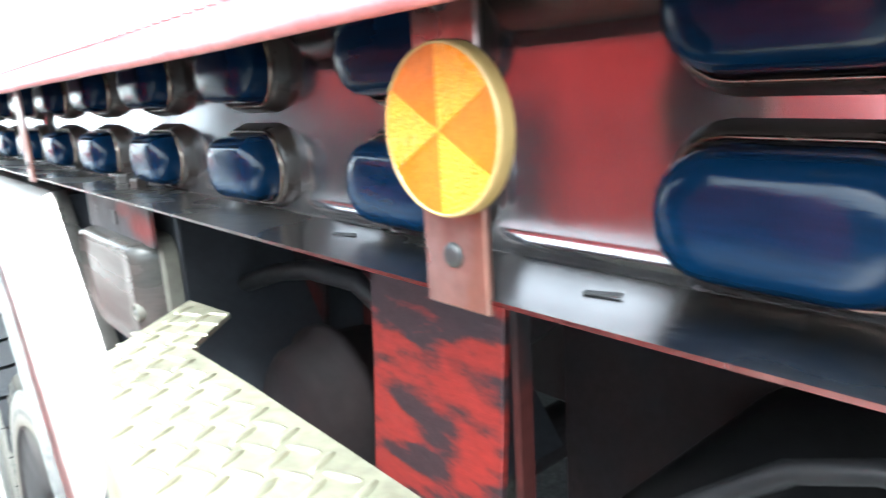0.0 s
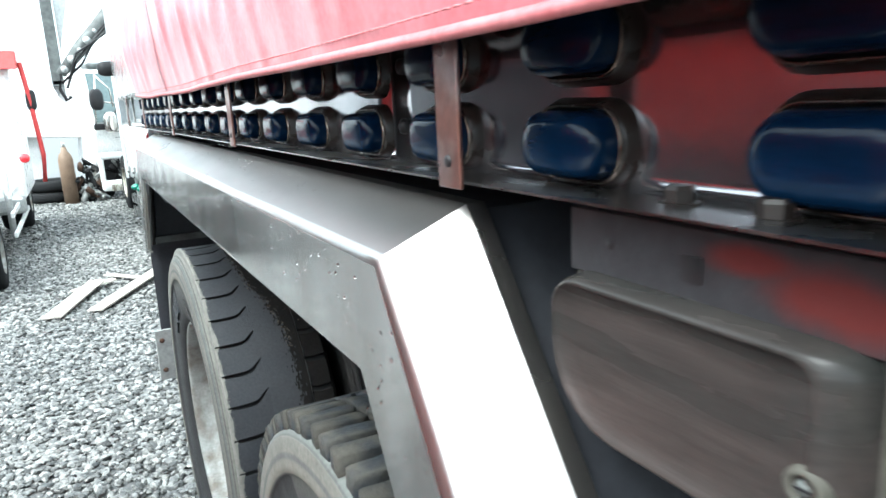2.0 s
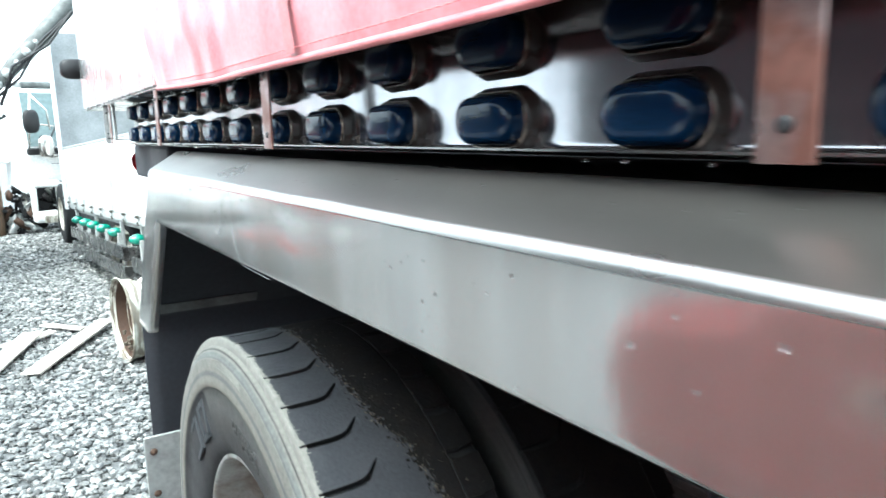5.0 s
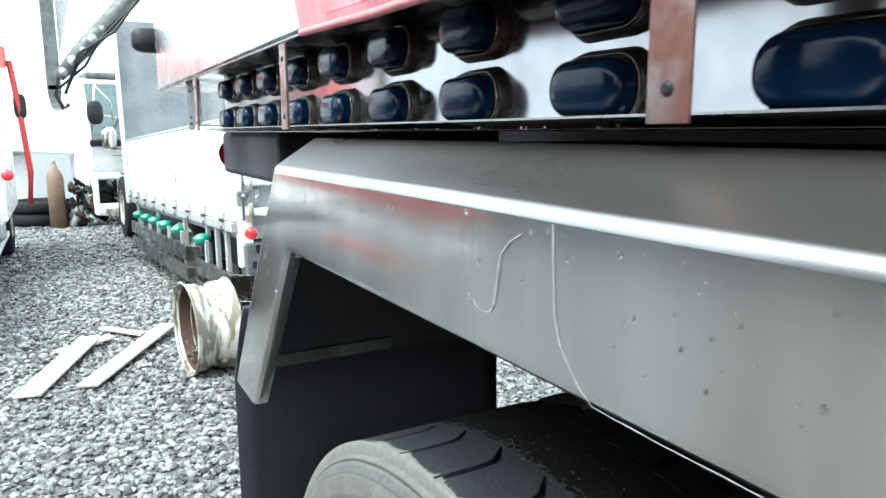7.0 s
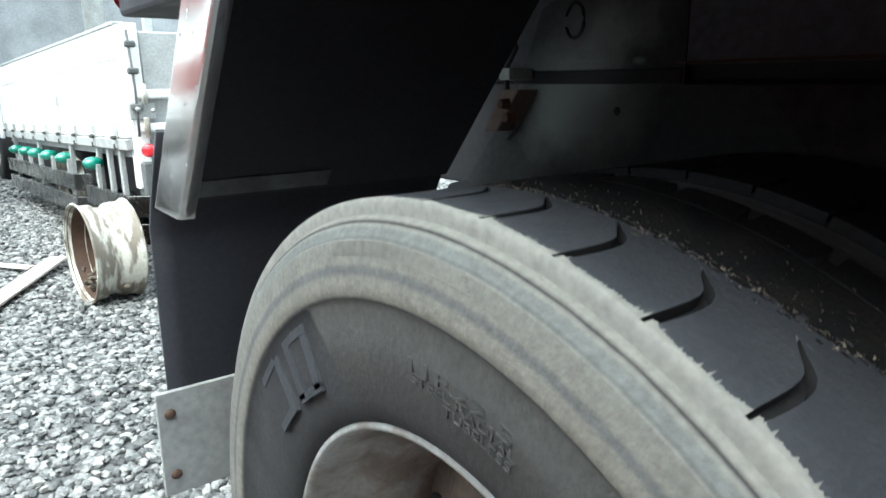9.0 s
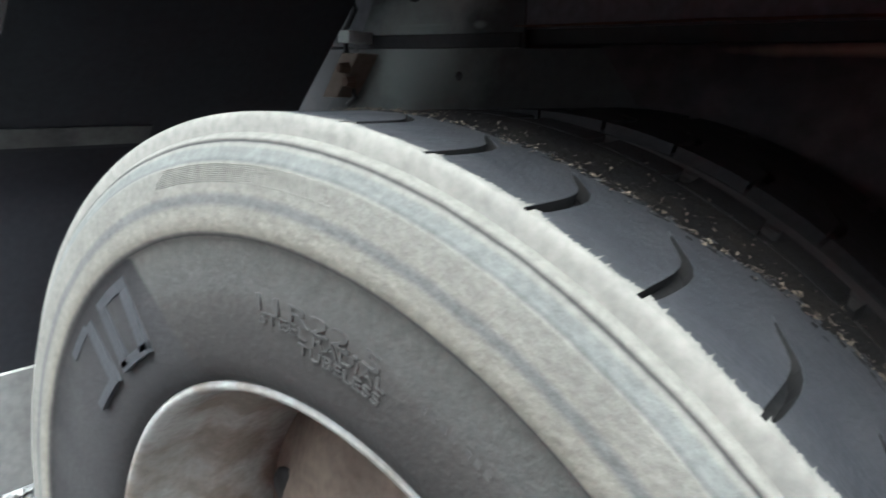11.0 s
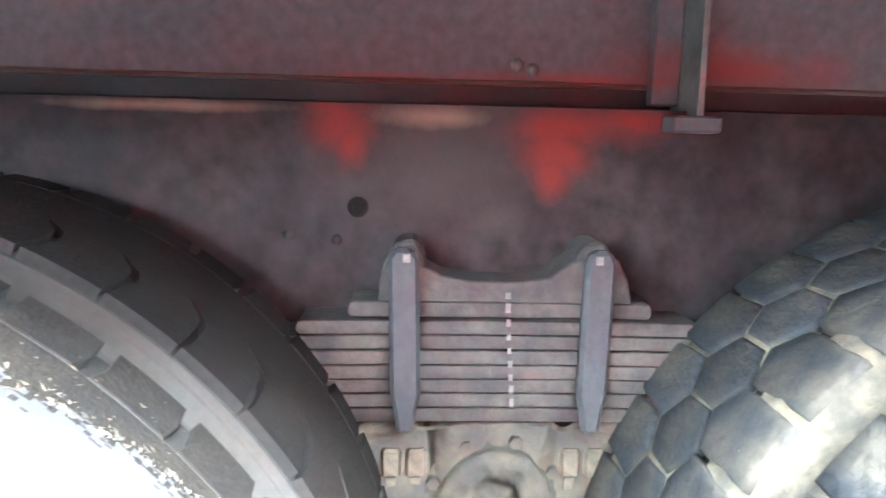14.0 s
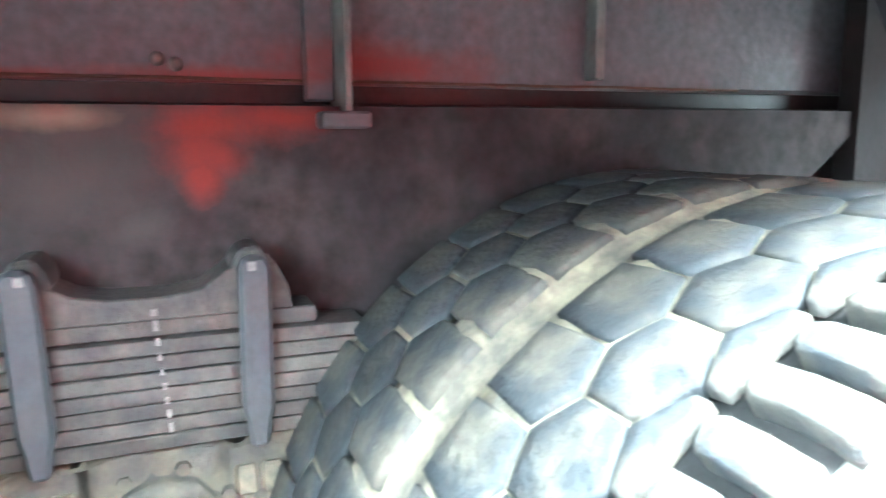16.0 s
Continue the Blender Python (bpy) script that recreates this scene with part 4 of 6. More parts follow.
def tyre(x0, y, blocks, mat, name_label, turn=0.0, side=None, filled=False):
    t = new("tyre")
    t.parent = truck
    t.matrix_basis = pose(x0, y, TYRE_Z, turn, 0, 0)
    tagged(t, name_label)
    prof = SIDE if blocks == "slot" else [p for p in SIDE if p[1] < 0.4995] + [(0.006, 0.4998)]
    back = [(WIDTH - x, r) for x, r in SIDE[::-1]]
    part("sidewall", lathe(prof, 128), side or SIDEWALL, t, "dusty sidewall", True)
    part("inner_sidewall", lathe(back, 96), SIDE_INNER, t, "", True)
    if blocks == "slot":
        part("carcass", lathe([(x, r - (0.0035 if r > 0.517 else 0)) for x, r in TREAD], 128), RUBBER_DARK, t, "", True)
        part("worn_groove_edge", lathe([(0.2030, 0.5180), (0.2030, 0.5243), (0.2042, 0.5243), (0.2044, 0.5180)], 128), TEXT_DUST, t, "thin pale worn groove edge", True)
    else:
        part("carcass", lathe([(0.006, 0.4998), (0.012, 0.5035), (0.03, 0.5045), (0.078, 0.507), (0.09, 0.509)], 128), RUBBER_DARK, t, "", True)
        part("caked_soil", lathe([(0.09, 0.509), (0.102, 0.5195), (0.133, 0.5205), (0.16, 0.520), (0.236, 0.5185), (0.2435, 0.5145)], 128), MUD, t, "dried soil packed in the tread", True)
    step = 360 / N_BLOCKS if blocks == "slot" else 9.0
    n = int(round(360 / step))
    if blocks == "slot":
        # hooked slot: (x, degrees, half width in degrees)
        line = [(5, 0.0, 2.0), (12, 0.5, 3.4), (24, 1.2, 4.1), (40, 1.3, 4.4), (56, 0.9, 4.4), (69, -0.8, 4.2), (78, -4.5, 3.8), (84, -10.0, 3.2), (90, -17.0, 2.4), (97, -24.0, 1.5), (104, -31.0, 0.4)]
        left, right = [], []
        for k, (x, c, w) in enumerate(line):
            (xa, ca, _), (xb, cb, _) = line[max(0, k - 1)], line[min(len(line) - 1, k + 1)]
            ln = math.hypot(xb - xa, cb - ca)
            nx, nc = -(cb - ca) / ln, (xb - xa) / ln
            left.append(((x + nx * w) / 1000 + 0.004, math.degrees((c + nc * w) / 524)))
            right.insert(0, ((x - nx * w) / 1000 + 0.004, step + math.degrees((c - nc * w) / 524)))
        shapes = [left + right,
                  None,
                  [(0.206, 0.5), (0.206, step - 0.9), (0.225, step - 0.5), (WIDTH - 0.008, step - 0.9), (WIDTH - 0.008, 0.5), (0.225, 0.9)]]
    else:
        shapes = [[(-0.004, 0.9), (0.030, 0.85), (0.058, 0.75), (0.066, 1.6), (0.064, 3.4), (0.056, 3.75), (0.030, 3.7), (-0.004, 3.6)],
                  [(-0.004, 5.4), (0.030, 5.3), (0.056, 5.25), (0.064, 5.6), (0.066, 7.4), (0.058, 8.25), (0.030, 8.15), (-0.004, 8.1)],
                  [(0.070, 0.5), (0.083, 0.22), (0.1035, 4.5), (0.083, 8.78), (0.070, 8.5)],
                  [(0.1085, 0.22), (0.0875, 4.3), (0.0875, 4.7), (0.1085, 8.78), (0.156, 8.78), (0.1765, 4.7), (0.1765, 4.3), (0.156, 0.22)],
                  [(0.161, 4.5), (0.1815, 0.22), (0.215, 0.30), (WIDTH - 0.006, 0.6), (WIDTH - 0.006, 8.5), (0.215, 8.78), (0.1815, 8.78)]]
        if filled:
            shapes[:3] = [[(-0.003, 0.6), (0.035, 0.5), (0.062, 0.35), (0.083, 0.22), (0.1035, 4.5), (0.083, 8.78), (0.062, 8.65), (0.035, 8.5), (-0.003, 8.4)]]
    rnd = random.Random(int(y * 100) + int(x0 * 1000))
    for si, shape in enumerate(shapes):
        if shape is None:
            centre_band(t, mat)
            continue
        made = []
        for i in range(n):
            m = pose(0, 0, 0, 90 + step * i + (4.5 if blocks != "slot" and si == len(shapes) - 2 else 0) - (1.6 if blocks == "slot" else rnd.uniform(-0.12, 0.12)), 0, 0)
            if blocks == "slot" and not made or blocks == "lug" and len(made) < 5:
                if blocks == "slot":
                    bm = curved_block(shape, 0.509, 0.5245 - 0.0012 * (si == 1), 0.0004 if si < 2 else 0.001)
                else:
                    worn = [(x + rnd.uniform(-0.0022, 0.0022), a + rnd.uniform(-0.22, 0.22)) for x, a in shape]
                    bm = curved_block(worn, 0.498 if si < len(shapes) - 3 else 0.512, 0.5250 - rnd.uniform(0, 0.0012), 0.003)
                    for v in bm.verts:
                        v.co *= 1 + 0.0016 * noise.noise((v.co.x * 60, v.co.y * 60 + i, v.co.z * 60))
                if blocks == "slot":
                    for f in bm.faces:
                        f.material_index = int(min(v.co.yz.length for v in f.verts) < 0.51)
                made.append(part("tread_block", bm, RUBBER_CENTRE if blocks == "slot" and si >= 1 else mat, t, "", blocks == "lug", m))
                made[-1].data.materials.append(RUBBER_DARK)
            else:
                again(rnd.choice(made), m, t)
    return t


def rim(x0, y):
    r = new("rim")
    r.parent = truck
    r.matrix_basis = pose(x0, y, TYRE_Z)
    tagged(r, "silver painted steel rim with rusty disc")
    part("flange", lathe([(0.030, 0.299), (0.022, 0.3005), (0.016, 0.3035), (0.015, 0.3075), (0.018, 0.3115), (0.025, 0.313), (0.036, 0.309)], 96), RIM_PAINT, r, "worn painted rim edge", True)
    part("barrel", lathe([(0.030, 0.299), (0.045, 0.2975), (0.085, 0.295), (0.10, 0.278), (0.15, 0.270), (0.20, 0.266), (0.25, 0.27)], 80), RIM_PAINT, r, "", True)
    part("disc", lathe([(0.190, 0.267), (0.175, 0.240), (0.150, 0.205), (0.146, 0.17), (0.146, 0.10), (0.10, 0.095), (0.07, 0.085), (0.065, 0.0)], 64), RIM_RUST, r, "brown rusty wheel disc", True)
    nut = part("wheel_nut", lathe([(0.0, 0.0), (0.0, 0.012), (0.022, 0.016), (0.03, 0.018)], 6), RUST, r, "", False, pose(0.118, 0.14, 0))
    for k in range(1, 8):
        again(nut, pose(0.118, 0.14 * math.cos(k * math.pi / 4), 0.14 * math.sin(k * math.pi / 4)), r)
    for k in range(8):
        a = (k + 0.5) * math.pi / 4
        part("hand_hole", lathe([(0.155, 0.0), (0.156, 0.02), (0.162, 0.024)], 14), BLACK, r, "", True, pose(0.0, 0.215 * math.cos(a), 0.215 * math.sin(a)))


WHEEL1, WHEEL2, DUAL = 2.74, 1.48, 0.315
slot_tyre = tyre(0.004, WHEEL1, "slot", RUBBER_TREAD, "worn truck tyre with grey dusty sidewall and slotted tread")
# inner dual in blacker rubber: shade under the fender put into its colour
tyre(0.004 + DUAL, WHEEL1, "slot", RUBBER_CENTRE, "inner dual tyre with slotted tread, toned dark for its shade", 3.0, SIDE_INNER)
lug_tyre = tyre(0.004, WHEEL2, "lug", RUBBER_LUG, "lugged truck tyre with muddy block tread")
tyre(0.004 + DUAL, WHEEL2, "lug", RUBBER_LUG, "inner lugged tyre caked with mud", 4.0, SIDE_INNER, True)
bm = lathe([(0.215, 0.5190), (0.235, 0.5215), (0.250, 0.5185), (0.268, 0.512), (0.288, 0.508), (0.305, 0.511), (0.320, 0.5195), (0.345, 0.5235), (0.372, 0.5205)], 420)
for v in bm.verts:
    a = math.atan2(v.co.z, v.co.y)
    k = 1 + 0.007 * noise.noise((v.co.x * 26, a * 9, 1.0)) + 0.004 * noise.noise((v.co.x * 70, a * 31, 4.0))
    v.co = (v.co.x + 0.006 * noise.noise((a * 12, v.co.x * 20, 7.0)), v.co.y * k, v.co.z * k)
part("packed_mud", bm, MUD, truck, "dried mud packed between the dual tyres", True, pose(0.004, WHEEL2, TYRE_Z))
rim(0.004, WHEEL1)
rim(0.004, WHEEL2)


# raised writing and bars on the first tyre
def arc_text(words, radius, start_deg, end_deg, height, x, parent):
    cu = bpy.data.curves.new("raised_text", "FONT")
    cu.body, cu.size, cu.extrude = words, 1.0, 0.0010
    tmp = bpy.data.objects.new("raised_text", cu)
    scene.collection.objects.link(tmp)
    me = bpy.data.meshes.new_from_object(tmp.evaluated_get(bpy.context.evaluated_depsgraph_get()))
    bpy.data.objects.remove(tmp)
    x0, x1 = min(v.co.x for v in me.vertices), max(v.co.x for v in me.vertices)
    y1 = max(v.co.y for v in me.vertices)
    for v in me.vertices:
        a = radians(start_deg + (end_deg - start_deg) * (v.co.x - x0) / (x1 - x0))
        r = radius + v.co.y / y1 * height
        v.co = (x - v.co.z, r * math.cos(a), r * math.sin(a))
    me.materials.clear()
    me.materials.append(TEXT_DUST)
    ob = new("raised_text", me)
    ob.parent = parent
    return ob


arc_text("11R22.5", 0.3845, 87.9, 106.4, 0.0125, -0.0030, slot_tyre)
arc_text("STEEL RADIAL", 0.3745, 88.0, 107.4, 0.0085, -0.0020, slot_tyre)
arc_text("TUBELESS", 0.3625, 94.5, 107.0, 0.0085, -0.0012, slot_tyre)
for a, r0, w, h in ((111.8, 0.384, 0.5, 0.008), (112.8, 0.384, 0.7, 0.008), (114.2, 0.384, 0.7, 0.008), (115.4, 0.384, 0.7, 0.008), (117.4, 0.384, 0.5, 0.005), (118.4, 0.384, 0.7, 0.008), (119.6, 0.384, 0.7, 0.008)):
    pts = [(r * math.cos(radians(b)), r * math.sin(radians(b))) for r, b in ((r0, a), (r0, a + w), (r0 + h, a + w), (r0 + h, a))]
    part("raised_mark", prism(pts, -0.0026, 0.0), TEXT_DUST, slot_tyre)
# big moulded emblem as plain bars
for a, r0, w, h in ((57.4, 0.356, 2.4, 0.060), (50.0, 0.356, 2.4, 0.060), (50.0, 0.4165, 9.8, 0.010), (50.0, 0.352, 9.8, 0.010), (44.4, 0.352, 2.4, 0.070), (37.0, 0.4165, 7.4, 0.010), (37.0, 0.352, 7.4, 0.010)):
    pts = [(r * math.cos(radians(b)), r * math.sin(radians(b))) for r, b in ((r0, a), (r0, a + w / 2), (r0, a + w), (r0 + h, a + w), (r0 + h, a + w / 2), (r0 + h, a))]
    part("raised_mark", prism(pts, -0.0048, 0.0), RUBBER_TREAD, slot_tyre)
# fine ribs on the upper sidewall
for k in range(10):
    r = 0.4768 + k * 0.00135
    pts = [(-0.0091 + 0.089 * (r - 0.4768), r * math.cos(radians(a)), r * math.sin(radians(a))) for a in np.arange(73 + 0.25 * k, 99 - 0.2 * k, 0.8)]
    part("fine_rib", tube(pts, 0.0004, 4), SIDEWALL, slot_tyre)
# scuffed, feathered shoulder edge
bm = bmesh.new()
ring_ = []
NS = 2880
for i in range(NS):
    a = 2 * math.pi * i / NS
    slot_gap = abs(((math.degrees(a) - 104.35 + 4) % 8) - 4)
    spike = max(0.0, noise.noise((i * 0.83, 9.0, 0)) + 0.15) ** 1.5
    w = 0.0012 + 0.0120 * max(0, noise.noise((i * 0.021, 3.0, 0)) + 0.2) + 0.0120 * spike + 0.002 * abs(noise.noise((i * 0.31, 7.0, 0))) + 0.004 * max(0, 1 - slot_gap / 1.4)
    ring_.append([bm.verts.new((xx, rr * math.cos(a), rr * math.sin(a))) for xx, rr in ((0.0062, 0.5105), (0.0066, 0.5150), (0.0072, 0.5205), (0.0090, 0.5244), (0.0098, 0.52485), (0.0100 + w, 0.52478))])
for i in range(NS):
    p, q = ring_[i], ring_[(i + 1) % NS]
    gap = abs(((360.0 * (i + 0.5) / NS - 104.35 + 4) % 8) - 4)
    for k in range(5):
        if k == 4 and gap < 0.20:
            continue
        bm.faces.new((p[k], p[k + 1], q[k + 1], q[k]))
bmesh.ops.recalc_face_normals(bm, faces=bm.faces)
part("scuffed_edge", bm, SCUFF, slot_tyre, "pale scuffed shoulder edge", True)

# dry leaves and dirt lying on the tread
bm = bmesh.new()
rng = random.Random(21)
for _ in range(620):
    deg = rng.uniform(84, 140)
    x = dark_edge(deg) + (rng.gauss(0.001, 0.005) if rng.random() < 0.7 else abs(rng.gauss(0.0, 0.035)))
    a, r = radians(deg), 0.5244
    s = 0.0006 + 0.0030 * rng.random() ** 4
    vs = [bm.verts.new((x + s * rng.uniform(-1.4, 1.4), (r + rng.uniform(0, 0.003)) * math.cos(a + s * dx * 2), (r + rng.uniform(0, 0.003)) * math.sin(a + s * dx * 2))) for dx in (-1.0, 0.2, 1.0)]
    bm.faces.new(vs)
deb = tagged(new("leaf_debris"), "dry leaf crumbs lying on the tyre tread", "debris", kind="stuff")
deb.matrix_basis = pose(0.004, WHEEL1, TYRE_Z)
part("crumbs", bm, LEAF, deb)

# ---- mud flap ----
bm = bmesh.new()
rows = []
for j in range(13):
    z = 1.06 - 0.5 * j / 12
    rows.append([bm.verts.new((-0.012 + 0.588 * i / 16, 3.505 - 0.10 * max(0, (z - 0.9) / 0.16) + 0.006 * noise.noise((i * 0.35, z * 4, 0)), z)) for i in range(17)])
for a, b in zip(rows, rows[1:]):
    for i in range(16):
        bm.faces.new((a[i], a[i + 1], b[i + 1], b[i]))
bmesh.ops.recalc_face_normals(bm, faces=bm.faces)
mf = part("mud_flap", bm, FLAP, truck, "black rubber mud flap", True)
solid(mf, 0.008, 0)
pl = part("flap_plate", boxed(-0.038, 0.50, 3.490, 3.4985, 0.405, 0.605, 0.002), GALV, truck, "stained steel plate on the mud flap")
for x, z in ((-0.016, 0.563), (-0.016, 0.445), (0.40, 0.563)):
    part("plate_bolt", lathe([(0.0, 0.0), (0.0, 0.005), (0.005, 0.009), (0.007, 0.010)], 12), RUST, pl, "", True, pose(x, 3.483, z, 0, 0, 90))

# ---- chassis ----
FR_X = 0.69
part("frame_rail", boxed(FR_X, FR_X + 0.07, -0.9, 4.3, 0.90, 1.128, 0.006), RAIL_BLACK, truck, "near-black main frame rail")
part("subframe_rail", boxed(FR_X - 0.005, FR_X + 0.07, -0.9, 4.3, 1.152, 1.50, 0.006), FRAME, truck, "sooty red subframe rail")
part("frame_rail", boxed(1.74, 1.81, -0.9, 4.3, 0.88, 1.128, 0.006), FRAME_GREY, truck)
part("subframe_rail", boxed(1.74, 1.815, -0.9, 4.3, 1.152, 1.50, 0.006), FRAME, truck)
part("packing_strip", boxed(FR_X + 0.012, FR_X + 0.06, -0.9, 4.3, 1.126, 1.154), BLACK, truck)
# gusset that carries the spring seat, with a scooped lower edge
GUS = [(0.95, 1.122), (2.82, 1.122), (2.74, 1.02), (2.60, 0.90), (2.48, 0.84), (1.40, 0.84), (1.25, 0.90), (1.08, 1.02)]
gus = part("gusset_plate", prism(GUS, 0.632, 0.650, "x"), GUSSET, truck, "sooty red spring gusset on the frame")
part("gusset_hole", lathe([(-0.0006, 0.0), (-0.0006, 0.0125), (0.0, 0.013)], 20), RUBBER_CENTRE, gus, "", True, pose(0.632, 2.274, 0.996))
part("rivet", lathe([(-0.004, 0.0), (-0.003, 0.005), (0.0, 0.007)], 10), GUSSET, gus, "", True, pose(0.632, 2.36, 0.96))
part("rivet", lathe([(-0.004, 0.0), (-0.003, 0.005), (0.0, 0.007)], 10), GUSSET, gus, "", True, pose(0.632, 2.30, 0.955))
# front crossmember bracket beside the flap
BR = [(3.30, 0.832), (3.42, 0.829), (3.72, 0.830), (3.725, 0.866), (3.61, 0.872), (3.59, 0.895), (3.52, 0.9125), (3.475, 0.975), (3.43, 1.03), (3.365, 1.10), (3.35, 1.15), (3.33, 1.19), (3.30, 1.26), (3.20, 1.30), (2.98, 1.30), (2.98, 1.122), (2.60, 1.122), (2.60, 0.84), (3.12, 0.832)]
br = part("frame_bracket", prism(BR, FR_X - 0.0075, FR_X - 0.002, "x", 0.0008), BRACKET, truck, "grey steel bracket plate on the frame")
part("bracket_hole", lathe([(-0.001, 0.0), (-0.001, 0.007), (0.0, 0.008)], 14), BLACK, br, "", True, pose(FR_X - 0.0075, 3.110, 1.076))
part("bracket_groove", boxed(FR_X - 0.012, FR_X - 0.0072, 2.985, 3.37, 1.122, 1.146, 0.001), BLACK, br)
part("bracket_flange", boxed(0.615, FR_X - 0.012, 3.315, 3.345, 1.130, 1.152, 0.002), GALV, br, "pale angle piece")
part("bracket_flange", prism([(3.30, 1.112), (3.345, 1.112), (3.40, 1.030), (3.36, 1.030)], 0.625, FR_X - 0.010, "x", 0.002), RIM_RUST, br, "worn slanting angle piece")
for y_, z_ in ((3.33, 1.085), (3.315, 1.06)):
    part("bracket_bolt", lathe([(-0.02, 0.0), (-0.02, 0.009), (0.0, 0.012)], 6), RUST, br, "", False, pose(0.625, y_, z_))
hs = [(0.655, 3.33, 1.27), (0.64, 3.345, 1.235), (0.65, 3.335, 1.19), (0.645, 3.36, 1.15), (0.655, 3.36, 1.10), (0.66, 3.345, 1.03), (0.655, 3.36, 1.015)]
part("brake_hose", tube(hs, 0.006, 8), BLACK, truck, "black rubber hose", True)
part("hose_loop", tube([(0.665, 3.20 + 0.022 * math.cos(a), 1.232 + 0.030 * math.sin(a)) for a in np.linspace(0.3, 5.9, 14)], 0.0035, 6), BLACK, truck, "", True)
# upright bracket on the subframe
ub = part("upright_bracket", boxed(0.60, 0.69, 1.862, 1.870, 1.115, 1.45, 0.001), FRAME_GREY, truck, "upright bracket bolted to the subframe")
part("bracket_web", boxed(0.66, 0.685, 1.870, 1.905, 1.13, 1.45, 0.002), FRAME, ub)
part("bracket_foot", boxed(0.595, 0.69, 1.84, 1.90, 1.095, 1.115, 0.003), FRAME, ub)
part("subframe_stud", lathe([(-0.010, 0.0), (-0.010, 0.006), (0.0, 0.009)], 8), FRAME_GREY, truck, "", True, pose(FR_X - 0.005, 2.075, 1.178))
part("subframe_stud", lathe([(-0.010, 0.0), (-0.010, 0.006), (0.0, 0.009)], 8), FRAME_GREY, truck, "", True, pose(FR_X - 0.005, 2.055, 1.172))
part("upright_bracket", boxed(0.655, 0.686, 1.475, 1.49, 1.165, 1.45, 0.002), FRAME_GREY, truck, "pale upright bar on the subframe")
part("subframe_seam", tube([(FR_X - 0.006, y, 1.156 + 0.0015 * noise.noise((y * 8, 0, 0))) for y in np.linspace(1.2, 3.0, 50)], 0.0022, 6), RUST, truck, "", True)
# leaf spring pack clamped by two broad straps
def leaf_outline(half, z0, z1):
    """Side outline of one bent leaf with rounded ends."""
    pts = [(2.10 + half * u, -0.03 * (u * half) ** 2) for u in (-1, -0.75, -0.5, -0.25, 0, 0.25, 0.5, 0.75, 1)]
    low = [(y, z0 + d) for y, d in pts]
    top = [(y, z1 + d) for y, d in pts[::-1]]
    return [(low[0][0] - 0.004, low[0][1] + 0.006)] + low + [(low[-1][0] + 0.004, low[-1][1] + 0.006), (top[0][0] + 0.003, top[0][1] - 0.004)] + top + [(top[-1][0] - 0.003, top[-1][1] - 0.004)]


rng = random.Random(12)
for k in range(7):
    half = 0.54 - 0.04 * k if k < 6 else 0.237
    dx = rng.uniform(-0.003, 0.003)
    part("spring_leaf", prism(leaf_outline(half, 0.746 + 0.018 * k, 0.7622 + 0.018 * k), 0.566 + dx, 0.655, "x", 0.0012), SPRING, truck)
part("spring_leaf", prism(leaf_outline(0.178, 0.8725, 0.892), 0.572, 0.655, "x", 0.002), SPRING, truck, "short top leaf")
SEAT = [(2.246, 0.892), (2.242, 0.925), (2.232, 0.945), (2.19, 0.934), (2.172, 0.924), (2.14, 0.918), (2.08, 0.917), (2.045, 0.923), (2.02, 0.941), (2.00, 0.950), (1.965, 0.946), (1.952, 0.92), (1.946, 0.892)]
part("spring_seat", prism(SEAT, 0.565, 0.66, "x", 0.002), SPRING, truck, "brown spring seat block with a dished top")
for y, lean in ((2.212, 0.004), (1.992, -0.003)):
    outline = [(y - 0.010, 0.738), (y + 0.010, 0.738), (y + 0.0135, 0.768), (y + 0.018, 0.785), (y + 0.0175 + lean, 0.948), (y + 0.010 + lean, 0.958), (y - 0.010 + lean, 0.958), (y - 0.0175 + lean, 0.946), (y - 0.018, 0.785), (y - 0.0135, 0.768)]
    cl = part("spring_clamp", prism(outline, 0.545, 0.564, "x", 0.005), UBOLT, truck, "blue-grey steel spring clamp")
    part("clamp_head", prism([(y - 0.024, 0.90), (y + 0.024, 0.90), (y + 0.022, 0.948), (y + 0.010, 0.964), (y - 0.010, 0.966), (y - 0.022, 0.946)], 0.5655, 0.655, "x", 0.004), SPRING, cl)
    part("clamp_chip", boxed(0.5435, 0.546, y - 0.004, y + 0.005, 0.942, 0.952, 0.001), CHALK, cl, "bare pale chip on the clamp")
    for dy in (-0.014, 0.016):
        part("clamp_nut", lathe([(0.0, 0.0), (0.0, 0.015), (0.004, 0.018), (0.034, 0.018), (0.038, 0.012), (0.055, 0.010), (0.055, 0.0)], 6), MUD, cl, "mud-caked nut", False, pose(0.585, y + dy, 0.708, 0, 90, 0))
for k in range(9):
    part("chalk_dash", boxed(0.5605, 0.5625, 2.086 + 0.0012 * (k - 4) + 0.002 * rng.random(), 2.0925 + 0.0012 * (k - 4), 0.766 + 0.0165 * k, 0.766 + 0.0165 * k + rng.uniform(0.007, 0.013)), CHALK, truck)


def lumpy(bm, amp, scale, cuts=2):
    """Cut a mesh finer and push it about, for caked mud and rough castings."""
    bmesh.ops.subdivide_edges(bm, edges=list(bm.edges), cuts=cuts, use_grid_fill=True)
    bmesh.ops.triangulate(bm, faces=list(bm.faces))
    bm.normal_update()
    for v in bm.verts:
        p = v.co * scale
        v.co += v.normal * amp * (noise.noise(p) + 0.6 * noise.noise(p * 2.7))
    return bm


